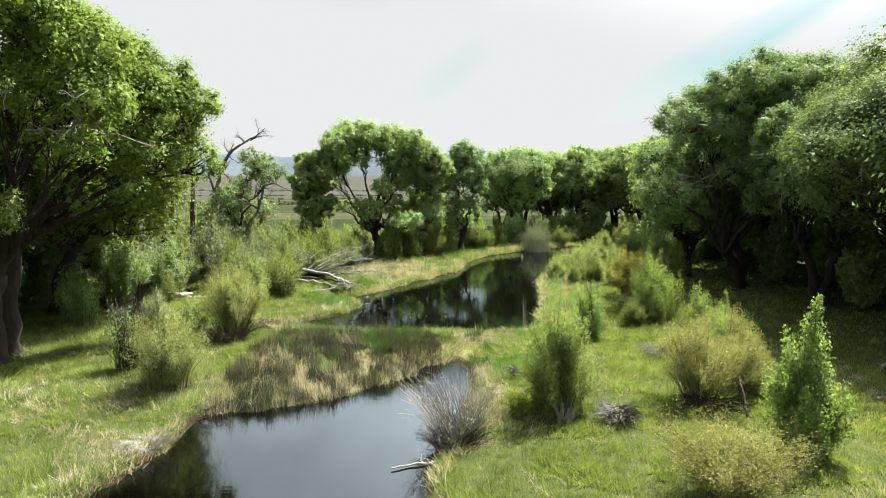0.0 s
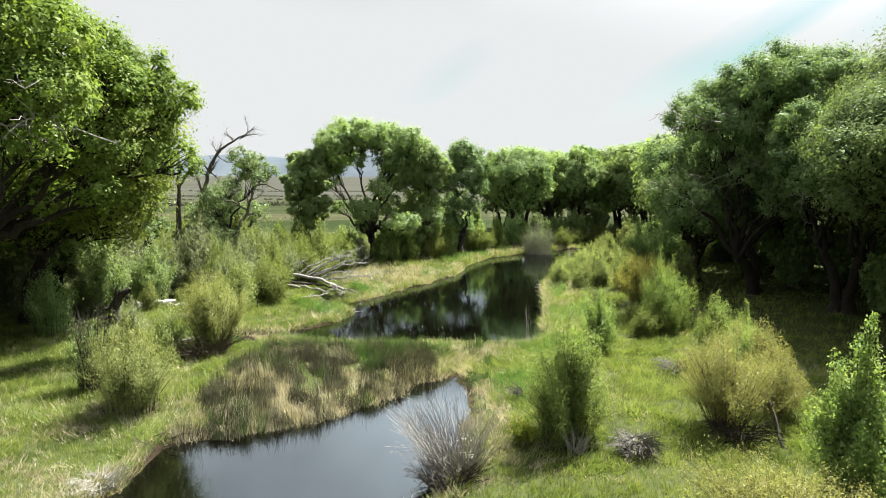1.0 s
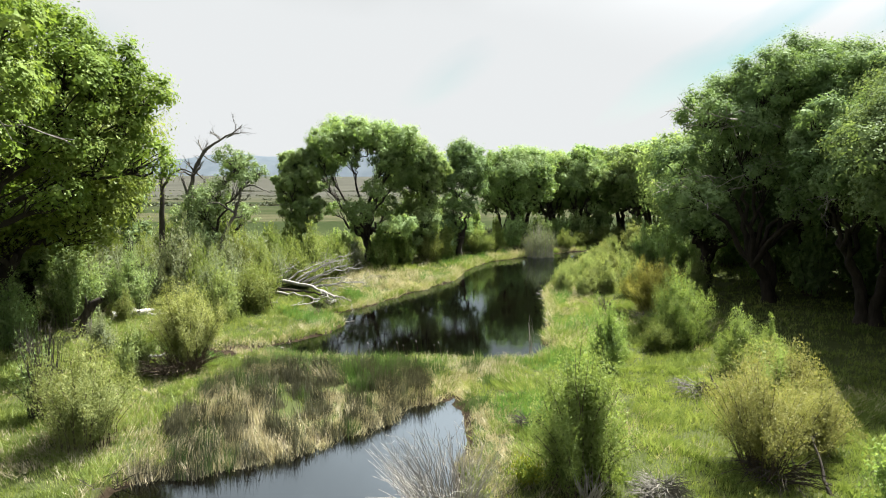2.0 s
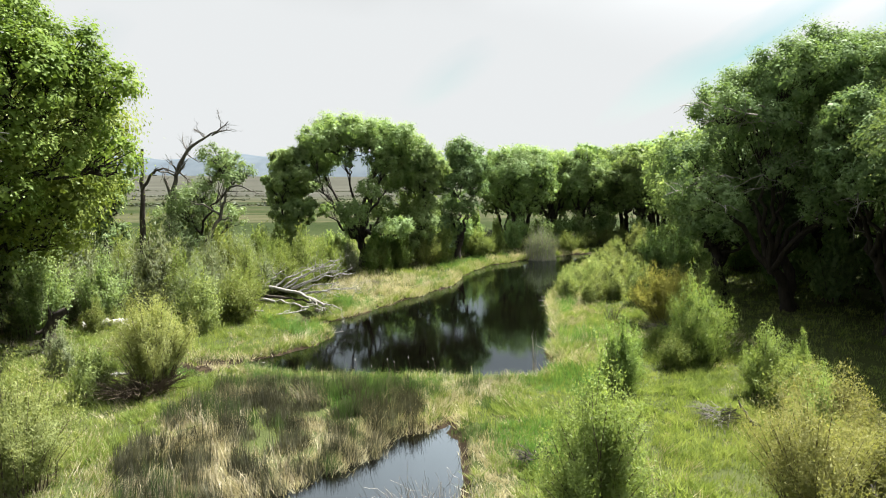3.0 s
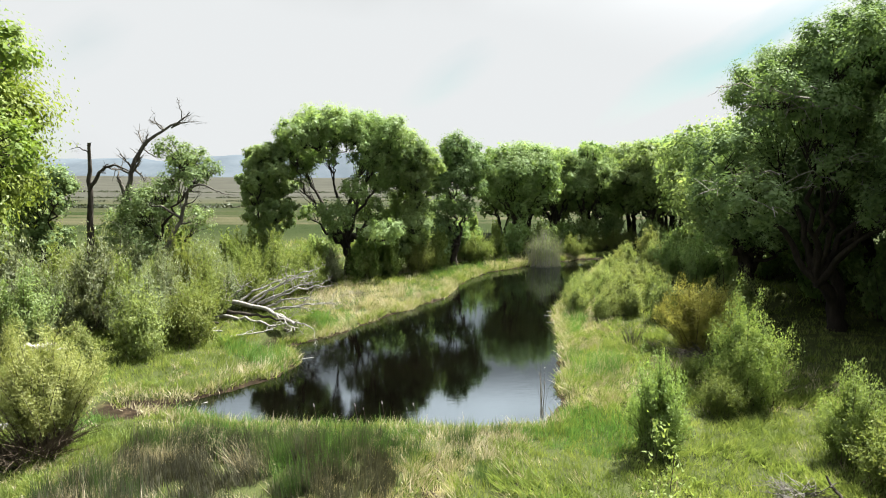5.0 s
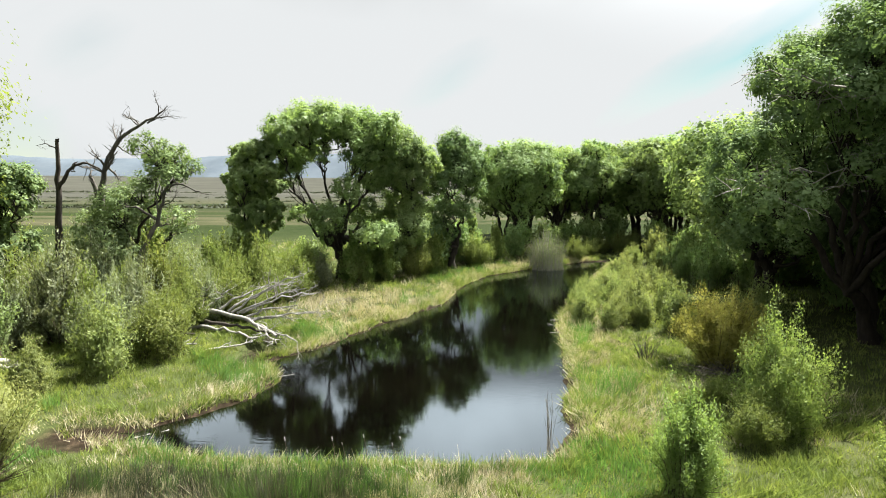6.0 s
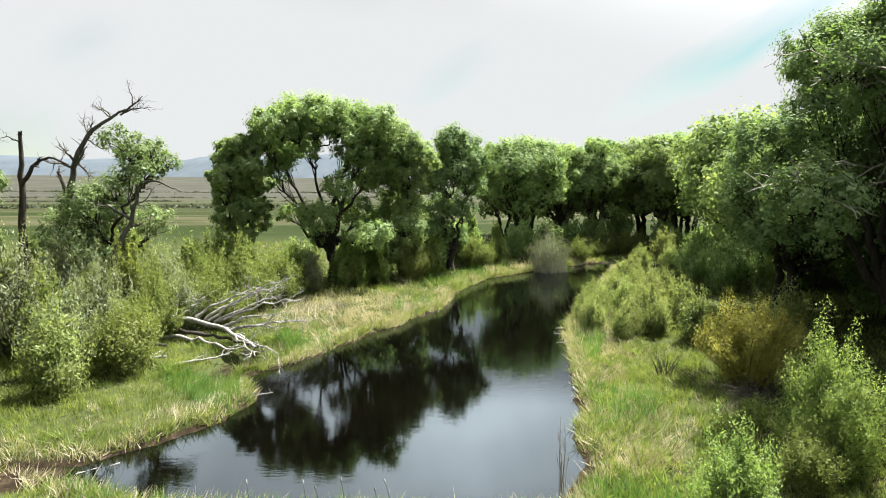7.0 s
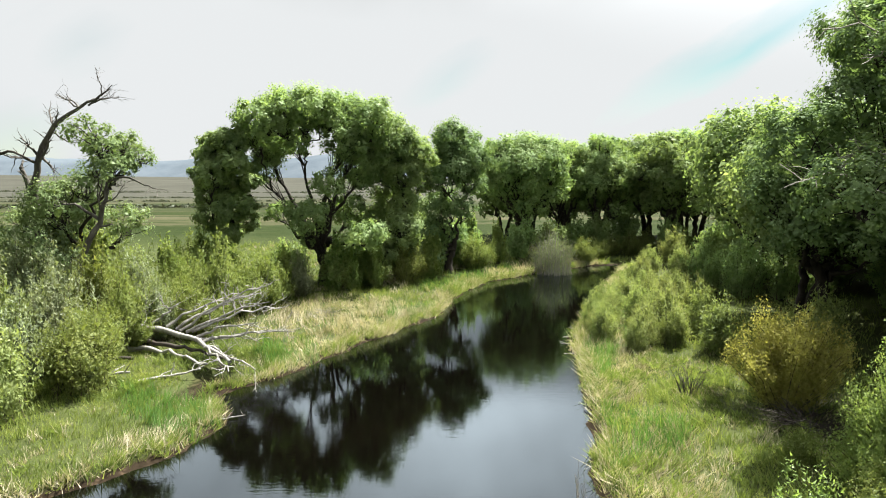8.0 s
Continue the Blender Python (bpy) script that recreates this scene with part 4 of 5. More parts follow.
for src, rows in (
    (sapling, ((14.4, 28.8, 70, 0.5),)),
    (slim_bush, ((12.9, 28.6, 60, 0.95), (11.4, 23.2, 220, 0.8))),
    (gold_small, ((11.6, 21.4, 10, 0.8),)),
    (fresh_bush, ((-6.2, 63.4, 10, 0.8), (-1.2, 66.8, 90, 0.85), (-10.9, 49.6, 40, 0.92), (-12.9, 44.4, 200, 0.85), (-14.0, 55.5, 130, 1.0), (-17.3, 56.5, 220, 1.1), (-13.3, 50.0, 310, 0.8), (-21.2, 56.0, 80, 1.0), (-23.9, 52.0, 170, 1.0), (16.8, 81.6, 20, 0.75), (19.3, 84.6, 300, 0.6), (23.5, 87.0, 30, 0.7), (21.3, 86.6, 100, 0.62), (25.9, 89.3, 190, 0.8), (29.6, 87.5, 280, 0.85), (4.8, 75.2, 50, 1.0), (33.5, 86.5, 10, 0.8))),
    (soft_bush, ((-14.4, 41.7, 70, 1.09), (-14.6, 44.9, 180, 1.15), (-19.6, 42.2, 260, 1.03), (-22.2, 41.4, 30, 1.09), (-20.4, 47.4, 120, 1.03), (-25.5, 47.0, 210, 1.26), (-8.2, 60.5, 300, 0.86), (-22.0, 38.0, 90, 0.80), (-27.0, 51.0, 0, 1.26), (-17.5, 50.5, 45, 1.15), (-24.0, 35.5, 150, 0.92), (-16.0, 31.5, 10, 0.63), (-18.0, 44.0, 95, 1.44), (-23.5, 45.0, 185, 1.45), (-21.5, 53.5, 275, 1.44), (-12.6, 48.9, 5, 0.98), (-26.5, 38.5, 80, 1.38), (-29.5, 44.0, 140, 1.45), (-15.5, 52.5, 220, 1.32), (-19.5, 50.0, 300, 1.38))),
    (soft_green, ((-10.9, 52.6, 15, 1.21), (-9.4, 56.6, 95, 1.09), (-13.0, 47.4, 185, 1.09), (-20.5, 44.0, 20, 1.26), (-15.3, 48.6, 110, 1.26), (-24.5, 50.0, 290, 1.38), (-12.2, 52.0, 50, 1.15), (-19.5, 58.5, 140, 1.32), (-22.5, 60.0, 230, 1.38), (-28.5, 56.0, 320, 1.45), (-12.3, 59.0, 70, 0.92), (-16.0, 43.5, 160, 1.09), (-18.2, 37.6, 0, 0.57), (-31, 52, 40, 1.45), (-27, 62, 100, 1.38), (-17.5, 64, 10, 1.15))),
    (shade_bush, ((-14.9, 62.0, 30, 0.95), (-20.9, 52.4, 150, 1.0), (22.0, 59.5, 10, 1.0), (24.2, 57.5, 120, 1.1), (20.6, 61.5, 250, 0.9), (-19.8, 40.9, 100, 0.9), (-23.0, 40.0, 200, 1.2), (-19.4, 53.0, 300, 0.95), (-21.4, 33.2, 40, 0.8))),
    (near_low, ((13.7, 27.6, 80, 1.3), (12.8, 26.6, 200, 1.45), (-11.9, 42.2, 15, 2.0), (9.0, 33.0, 20, 0.6), (11.6, 36.0, 280, 0.7))),
    (low_bush, ((2.4, 75.8, 70, 0.85), (18.5, 45.5, 10, 1.10), (11.7, 48.6, 30, 0.74), (12.9, 48.2, 110, 0.72), (15.0, 50.0, 200, 0.86), (14.3, 55.0, 290, 0.86), (12.5, 52.2, 60, 0.86), (16.1, 61.5, 150, 0.90), (17.4, 58.8, 240, 0.86), (13.9, 58.0, 330, 0.78), (17.5, 65.5, 20, 0.86), (16.6, 54.0, 100, 0.86), (19.5, 70.0, 190, 0.94), (20.5, 64.0, 280, 0.94), (-13.2, 39.6, 70, 1.15), (-14.5, 36.8, 160, 0.80), (-12.7, 28.2, 250, 0.80), (24.0, 76.0, 40, 1.30), (22.5, 71.0, 140, 0.86), (10.8, 51.9, 10, 0.64), (11.5, 54.0, 80, 0.70), (12.5, 56.6, 150, 0.67), (13.8, 59.4, 220, 0.70), (15.1, 62.4, 290, 0.70), (16.4, 65.0, 0, 0.74), (17.8, 67.8, 70, 0.70), (19.2, 70.4, 140, 0.74), (20.9, 73.6, 210, 0.78), (13.2, 51.6, 280, 0.83), (13.5, 54.4, 35, 0.86), (15.9, 57.6, 105, 0.86), (18.6, 61.8, 175, 0.94), (12.1, 50.0, 245, 0.78), (14.6, 46.6, 315, 1.00), (16.2, 44.4, 55, 0.90), (10.0, 49.8, 320, 0.70), (9.9, 51.2, 200, 0.60), (10.2, 52.8, 130, 0.60), (11.0, 55.3, 40, 0.65), (12.1, 57.8, 260, 0.65), (11.1, 47.9, 25, 0.64))),
    (cone_bush, ((4.4, 78.6, 30, 1.15), (7.4, 79.4, 210, 0.9), (-11.9, 57.2, 20, 0.95), (-8.9, 59.2, 130, 0.75), (-15.2, 56.2, 220, 1.0), (-13.9, 61.2, 200, 0.95), (-11.3, 61.0, 60, 0.6), (-5.0, 63.2, 150, 0.65), (0.6, 68.8, 240, 0.9), (-9.6, 61.6, 30, 0.85), (-3.4, 64.6, 110, 0.9), (-20.4, 53.2, 10, 1.3), (-18.0, 53.4, 100, 1.2), (-22.6, 52.0, 200, 1.2), (-4.6, 65.4, 75, 0.72), (-10.6, 64.6, 200, 0.62), (-14.3, 58.5, 40, 1.15), (1.0, 71.5, 260, 0.8), (-17.0, 61.0, 10, 0.8), (-24.5, 58.0, 120, 1.0))),
    (dark_bush, ((-9.8, 65.2, 75, 0.7), (-4.2, 67.6, 195, 0.95), (-1.8, 70.2, 255, 0.85), (1.2, 73.5, 30, 0.9), (-15.8, 64.6, 80, 0.6), (17.5, 88.5, 40, 1.1), (24.0, 91.0, 130, 1.1), (28.0, 86.5, 210, 1.0), (-11.0, 68.0, 170, 0.9), (3.5, 77.0, 280, 1.1), (10.0, 82.5, 20, 1.0), (14.0, 86.0, 110, 1.1), (20.5, 89.0, 200, 1.0), (25, 70, 30, 1.0), (24.0, 62.0, 250, 0.9), (30, 62, 90, 1.1), (33, 50, 140, 1.0), (27.5, 53, 190, 0.8), (33, 36, 10, 1.0), (34, 28, 70, 1.0), (38, 48, 160, 1.1), (26.5, 45, 40, 1.2), (30, 44, 130, 1.5), (29, 38, 220, 1.4), (26, 35, 310, 1.1), (33, 45, 30, 1.6), (36, 36, 120, 1.7), (31, 56, 210, 1.5), (35, 62, 300, 1.6), (28, 60, 50, 1.3), (40, 42, 140, 1.8), (42, 56, 230, 1.8), (37, 72, 320, 1.7), (30, 29, 70, 1.2), (33, 21, 160, 1.4), (26.0, 50.0, 250, 1.1), (29, 76, 40, 1.1), (31, 81, 99, 1.1), (-24, 29.5, 70, 0.9), (-26, 32.0, 170, 1.2), (-29, 39, 300, 1.3), (-28, 34, 20, 1.0), (-31, 47, 10, 1.1))),
):
    for x, y, a, s in rows:
        place(src, x, y, a, s, "", 1.0 if src in (near_low, gold_small) else 0.95 + 0.3 * ((a * 37 + x * 53) % 100) / 100)
willow(2.7, 19.9, 0.9, 1.5, "clump of bright yellow flowering weeds", 48, FLOWER, leaves=2500, stems=40, leaf=0.06, upright=0.8, cone=0.2, name="flowering_weed", category="weeds", group="weeds")

# ---------------------------------------------------------------- dead wood


def branchy(buf, line, r0, r1, rng, forks=5, reach=1.2, levels=2, up=0.2, sides=6, least=0.004):
    """A limb with ever finer side branches."""
    line = np.asarray(line, float)
    tube(buf, line, np.linspace(r0, r1, len(line)), sides)
    if levels == 0:
        return
    for _ in range(forks):
        s = rng.uniform(0.3, 0.98) * (len(line) - 1.001)
        i = int(s)
        p = line[i] + (line[i + 1] - line[i]) * (s - i)
        r = (r0 + (r1 - r0) * s / (len(line) - 1)) * 0.6
        way = unit(unit(line[i + 1] - line[i]) * 0.7 + rng.normal(0, 0.6, 3) + np.array([0, 0, up]))
        q = p + way * reach * rng.uniform(0.4, 1.0)
        sub = wander(bezier(p, (p + q) / 2 + rng.normal(0, 0.08, 3) * reach, q, 6), 0.03 * reach, rng)
        branchy(buf, sub, max(r, least), max(least, r * 0.25), rng, max(2, forks - 2), reach * 0.5, levels - 1, up, max(3, sides - 2), least)


def smooth_line(p, n=4):
    """A smooth curve through the given points."""
    p = np.asarray(p, float)
    e = np.concatenate([2 * p[:1] - p[1:2], p, 2 * p[-1:] - p[-2:-1]])
    out = []
    for a, b, c, d in zip(e[:-3], e[1:-2], e[2:-1], e[3:]):
        for t in np.arange(n) / n:
            out.append(0.5 * (2 * b + (c - a) * t + (2 * a - 5 * b + 4 * c - d) * t * t + (3 * b - a - 3 * c + d) * t ** 3))
    return np.array(out + [p[-1]])


def dead_tree(name, x, y, label, trunk, r0, r1, seed, limbs=(), forks=6, reach=1.1, material=None):
    rng = np.random.default_rng(seed)
    t = thing(name, x, y, float(height(x, y)) - 0.1, label, "dead tree")
    b = Buf()
    line = wander(np.array(trunk, float), 0.05, rng)
    branchy(b, wander(smooth_line(line), 0.035, rng), r0, r1, rng, forks, reach, 2, 0.35, 9)
    part("trunk", b, material or DEADBARK, t, smooth=True)
    for l, ra, rb in limbs:
        c = Buf()
        l = np.array(l, float)
        branchy(c, wander(smooth_line(l), 0.03, rng), ra, rb, rng, 4, 0.9, 2, 0.3, 7)
        part("limb", c, material or DEADBARK, t, smooth=True)
    return t


dead_tree("dead_snag", -22.0, 50.2, "tall charred bare snag with broken top", [(0, 0, 0), (0.05, 0, 3), (0.1, 0, 6), (0.25, 0, 8.6), (0.35, 0, 11.0)], 0.30, 0.09, 51,
          [([(0.2, 0, 8.0), (0.9, 0.1, 9.1), (1.7, 0.2, 9.6), (2.7, 0.3, 9.2)], 0.13, 0.04), ([(0.33, 0, 10.4), (-0.4, 0, 10.7), (-1.0, 0.1, 10.6)], 0.04, 0.01)], forks=2, reach=0.6)
dead_tree("bent_dead_tree", -20.6, 52.4, "dead cottonwood bowed over with bare upper branches", [(0, 0, 0), (0, 0, 4), (0.1, 0, 7.6), (0.35, 0, 9.2), (1.2, 0.1, 11.0), (2.5, 0.2, 12.0), (3.9, 0.3, 12.8), (4.5, 0.3, 13.4)], 0.26, 0.02, 52,
          [([(0.05, 0, 7.2), (-0.25, 0, 8.2), (-0.55, 0, 9.0)], 0.17, 0.10), ([(3.2, 0.2, 12.3), (4.0, 0.4, 12.7), (5.0, 0.6, 12.75)], 0.06, 0.01), ([(3.9, 0.3, 12.8), (3.9, 0.2, 13.5), (3.7, 0.2, 14.3)], 0.04, 0.01), ([(1.2, 0.1, 10.9), (1.9, 0.2, 10.4), (2.6, 0.3, 10.3)], 0.05, 0.01)], forks=11, reach=1.8, material=GREYBARK)
dead_tree("leaning_dead_tree", -18.6, 51.6, "dead leaning cottonwood limb with broken forks", [(0, 0, 0), (0.5, 0, 2.6), (1.3, 0, 4.6), (2.0, 0.1, 6.4), (2.5, 0.1, 8.0), (2.9, 0.1, 8.7)], 0.26, 0.02, 53,
          [([(2.6, 0.1, 8.2), (3.6, 0.2, 8.4), (4.6, 0.3, 7.9), (5.2, 0.3, 7.8)], 0.08, 0.012), ([(1.9, 0.1, 6.2), (0.6, 0.2, 6.9), (-0.6, 0.3, 6.8)], 0.10, 0.02), ([(2.2, 0.1, 7.0), (3.0, -0.2, 7.3), (3.6, -0.3, 8.0)], 0.05, 0.01)], forks=7, reach=1.0, material=GREYBARK)
HALF_DEAD_CROWN = ((2.6, -2.0, 10.5, 0.9), (2.6, 0.9, 10.1, 0.8), (3.4, -1.8, 8.6, 0.8), (0.1, 0.8, 8.0, 1.0), (-0.4, -1.2, 6.9, 1.1), (-0.7, 0.7, 5.5, 1.2), (-1.0, -1.8, 5.0, 1.1), (2.2, 1.8, 5.7, 0.9), (4.4, -0.8, 9.2, 0.6), (1.3, 1.3, 9.8, 0.8), (-2.2, -1.0, 5.9, 0.7), (0.4, 1.3, 6.2, 0.8), (-0.3, -1.4, 4.2, 1.1))
cottonwood(-19.4, 53.9, 12.2, 7.0, "half-dead cottonwood with thin grey-green foliage", 54, lean=(1.5, 0), fork=0.3, skirt=0.12, lobes=HALF_DEAD_CROWN, swell=1.5, leaves=26000, leaf=0.085, girth=0.3, material=LEAF_GREY, name="half_dead_cottonwood", depth=5.5)
cottonwood(-23.4, 48.2, 11.0, 4.6, "thin young cottonwood among the willows", 55, fork=0.3, skirt=0.12, lobes=10, leaves=11000, leaf=0.12, girth=0.13, material=LEAF_GREY)


def fallen_tree():
    rng = np.random.default_rng(71)
    t = thing("fallen_tree", -9.6, 46.6, float(height(-9.6, 46.6)), "bleached fallen tree with bare forked branches on the bank", "fallen tree")
    for a, m, e, r, mat in (((-4.0, 1.5, 0.85), (-0.8, 0.6, 1.25), (2.4, -2.2, 0.30), 0.17, GREYWOOD), ((-3.4, 1.0, 0.30), (-0.9, -0.1, 0.62), (1.9, -1.7, 0.30), 0.13, DEADBARK), ((-3.6, 0.6, 0.15), (-1.2, -0.2, 0.3), (1.3, -1.9, 0.12), 0.12, GREYWOOD)):
        b = Buf()
        tube(b, wander(bezier(a, m, e, 14), 0.05, rng), np.linspace(r, r * 0.42, 14) * rng.uniform(0.85, 1.12, 14), 9)
        part("log", b, mat, t, smooth=True)
    for p, q, up in (((-0.8, 0.3, 1.0), (3.1, 1.4, 3.0), 0.6), ((-0.4, 0.1, 1.0), (3.3, 0.6, 2.3), 0.3), ((0.2, -0.3, 0.85), (3.0, -0.2, 1.5), 0.3), ((-1.0, 0.4, 1.05), (2.5, 1.8, 2.5), 0.5), ((0.9, -0.9, 0.6), (3.6, -2.6, 0.1), 0.1),
                     ((0.4, -0.4, 0.8), (3.9, 0.2, 1.0), 0.2), ((-0.2, 0.2, 1.0), (3.9, 1.8, 1.9), 0.5), ((0.6, -0.6, 0.7), (4.3, 1.0, 0.8), 0.5), ((-1.6, 0.7, 1.1), (1.4, 2.2, 2.4), 0.5), ((0.8, -0.8, 0.6), (2.6, -2.9, 0.1), 0.3), ((-3.8, 1.4, 0.8), (-4.8, 0.4, 1.3), 0.2), ((-2.6, 1.1, 0.95), (-1.4, 1.6, 2.0), 0.2), ((-3.2, 1.3, 0.9), (-2.9, 1.2, 1.9), 0.1)):
        b = Buf()
        p, q = np.array(p), np.array(q)
        branchy(b, wander(bezier(p, (p + q) / 2 + (0, 0, up), q, 9), 0.06, rng), 0.075, 0.020, rng, 5, 1.5, 2, 0.10, 6, 0.010)
        part("branch", b, GREYWOOD, t)


def twig_heap(name, x, y, wide, tall, count, label, seed, material, up=0.2, category="brush pile", r=0.014, lean=(0.0, 0.0)):
    """A loose heap or a tuft of thin dead sticks."""
    rng = np.random.default_rng(seed)
    t = thing(name, x, y, float(height(x, y)), label, category)
    bundles = [Buf() for _ in range(max(1, count // 60))]
    for k in range(count):
        b = bundles[k % len(bundles)]
        a, s = rng.uniform(0, 6.28), math.sqrt(rng.uniform(0, 1))
        p = np.array([math.cos(a) * s * wide * 0.22, math.sin(a) * s * wide * 0.22, rng.uniform(0, tall * (0.5 if up < 0.5 else 0.05))])
        a += rng.normal(0, 0.8)
        q = p + np.array([math.cos(a) * wide * 0.5 * rng.uniform(0.3, 1.1) * (1.15 - up * s * 0.2), math.sin(a) * wide * 0.5 * rng.uniform(0.3, 1.1), tall * rng.uniform(up - 0.3, up + 0.25) - (0 if up > 0.5 else p[2] * 0.6)])
        q[2] = max(q[2], 0.02)
        q[:2] += np.array(lean) * q[2] / tall * rng.uniform(0.2, 1.8)
        c = (p + q) / 2 + np.array([0, 0, tall * rng.uniform(0.05, 0.3)])
        line = wander(bezier(p, c, q, 6), 0.03, rng)
        branchy(b, line[::2], r * rng.uniform(0.6, 1.6), 0.004, rng, 1, 0.35 * tall, 1, 0.2, 3)
    for b in bundles:
        tagged(part("tangle", b, material, t), kind="stuff")
    return t


def log(x, y, length, r, turn, label, material, seed, z=0.0, tilt=0.0, forks=2):
    rng = np.random.default_rng(seed)
    t = thing("driftwood_log", x, y, float(height(x, y)) + z, label, "log")
    d = np.array([math.cos(radians(turn)), math.sin(radians(turn)), math.tan(radians(tilt))])
    line = np.array([d * length * (s - 0.5) + np.array([0, 0, r * 0.8]) for s in np.linspace(0, 1, 9)])
    b = Buf()
    branchy(b, wander(line, r * 0.35, rng), r, r * 0.45, rng, forks, length * 0.35, 1, 0.15, 8)
    part("wood", b, material, t, smooth=True)
    return t


fallen_tree()
twig_heap("dead_bush", 0.55, 18.2, 2.9, 2.7, 300, "grey dead leafless bush leaning over the water", 72, GREYTWIG, up=0.62, category="dead bush", r=0.0085, lean=(-0.6, 0.2))
twig_heap("brush_pile", 0.3, 17.6, 2.2, 1.3, 260, "dark tangle of dead stems at the bank", 103, DEADBARK, up=0.5)
twig_heap("brush_pile", -7.6, 45.0, 1.2, 0.5, 60, "dark tangle of dead roots under the fallen tree", 104, DEADBARK, up=0.4)
twig_heap("dead_bush", 4.8, 33.0, 0.5, 2.0, 8, "thin dead sapling standing at the water", 105, GREYTWIG, up=0.95, category="dead bush", r=0.010)
# dark sticks added to deepen the shaded hollow below the golden bush
twig_heap("brush_pile", 13.1, 38.0, 3.0, 1.0, 160, "dark tangle of stems standing in for the shade under the golden bush", 106, DEADBARK, up=0.4)
log(-0.5, 16.6, 2.2, 0.05, 200, "grey dead branch reaching into the water", GREYTWIG, 73, 0.05, forks=6)
twig_heap("brush_pile", 5.9, 18.6, 1.6, 1.0, 240, "heap of grey dead sticks in the grass", 74, GREYSTICK)
twig_heap("dead_bush", 4.1, 18.8, 1.0, 0.9, 40, "tuft of dry grey stalks at the willow's foot", 75, GREYTWIG, up=0.8, category="dead bush")
twig_heap("brush_pile", 10.1, 26.3, 2.0, 0.9, 110, "heap of dark dead sticks beside a bent stump", 76, GREYSTICK)
log(10.9, 26.1, 0.9, 0.06, 100, "bent broken dark stump by the sticks", DEADBARK, 77, 0.3, 35)
twig_heap("brush_pile", 9.5, 19.7, 2.8, 1.2, 140, "dark tangle of dead stems under the golden willow", 78, DEADBARK)
log(10.6, 19.5, 1.5, 0.06, 80, "dark curved dead branch under the willow", DEADBARK, 79, 0.4, 40)
twig_heap("brush_pile", -11.1, 29.0, 3.8, 1.6, 240, "brown tangle of dead stems under the round willow", 80, TWIG, up=0.5)
log(-18.6, 39.3, 2.4, 0.30, 40, "thick weathered log lying among dry grass", GREYWOOD, 81)
log(-17.6, 39.9, 1.8, 0.16, 20, "weathered log piece beside the thick one", GREYWOOD, 82)
dead_tree("charred_stump", -19.0, 35.2, "charred broken leaning stump with bleached splinters", [(0, 0, 0), (0.1, 0, 0.9), (0.4, 0, 1.7), (0.9, 0.1, 2.1)], 0.36, 0.16, 83, forks=5, reach=0.8)
log(-18.3, 34.2, 1.7, 0.10, 150, "bleached branch beside the charred stump", GREYWOOD, 84)
twig_heap("brush_pile", -18.9, 35.0, 2.2, 0.9, 70, "dark tangle of roots at the charred stump", 85, DEADBARK)
log(-13.4, 31.2, 2.4, 0.09, 30, "bleached driftwood behind the willow", GREYWOOD, 86, 0.1, 5, 5)
log(-8.9, 34.3, 1.7, 0.06, 35, "forked grey branch lying at the cove", GREYWOOD, 87, 0.05, 3, 5)
log(-12.2, 43.2, 2.6, 0.10, 20, "grey driftwood in the sedge", GREYWOOD, 88, 0.05, 2, 5)
log(-9.4, 43.7, 2.4, 0.07, 35, "grey driftwood branch on the muddy bank", GREYWOOD, 89, 0.05, 2, 6)
log(-13.6, 45.6, 3.2, 0.16, 8, "dark log under the willows", DEADBARK, 90, 0.0)
for k, (x, y, l, a) in enumerate(((16.6, 20.6, 1.6, 20), (16.0, 19.6, 1.2, 70), (17.2, 18.8, 2.4, -10), (16.9, 17.4, 1.8, 5), (19.5, 24.5, 2.2, 40))):
    log(x, y, l, 0.07, a, "pale dead limb on the grove floor", GREYWOOD, 91 + k)
twig_heap("dead_bush", -13.4, 24.0, 1.3, 3.4, 90, "dark upright tangle of dead willow stems", 107, DEADBARK, up=0.9, category="dead bush", r=0.02)
for k, (x, y, l, a) in enumerate(((8.35, 50.4, 0.9, 170), (8.75, 51.6, 1.1, 200), (9.5, 53.4, 1.0, 150), (8.1, 48.6, 0.8, 190), (7.0, 41.0, 0.7, 100), (-5.9, 40.4, 1.3, 20))):
    log(x, y, l, 0.035, a, "pale dead stalks lying at the waterline", GREYWOOD, 120 + k, 0.02, 2, 5)
twig_heap("dead_bush", -9.2, 17.2, 1.7, 0.7, 110, "drooping tuft of dry grey grass stalks", 108, GREYTWIG, up=0.45, category="dead bush", r=0.008)
twig_heap("dead_bush", -9.0, 20.0, 1.6, 0.8, 18, "thin dead branches hanging into the pond", 97, DEADBARK, up=0.35, category="dead bush")
twig_heap("dead_bush", 10.9, 41.6, 1.5, 1.2, 40, "tuft of dry grey stalks in the grass", 98, GREYSTICK, up=0.9, category="dead bush")
twig_heap("dead_bush", 3.3, 23.4, 1.5, 0.8, 60, "dark dead shrub in the bank grass", 99, DEADBARK, up=0.4, category="dead bush")
twig_heap("dead_bush", -5.6, 55.0, 2.6, 0.7, 70, "low grey dead brush on the bank", 100, GREYTWIG, up=0.3, category="dead bush")
twig_heap("dead_bush", -18.0, 47.5, 3.0, 1.6, 90, "grey dead brush in the thicket", 101, GREYTWIG, up=0.8, category="dead bush")
twig_heap("dead_bush", -22.5, 49.0, 2.4, 2.4, 90, "brown dead brush around the snag's foot", 102, TWIG, up=0.85, category="dead bush")


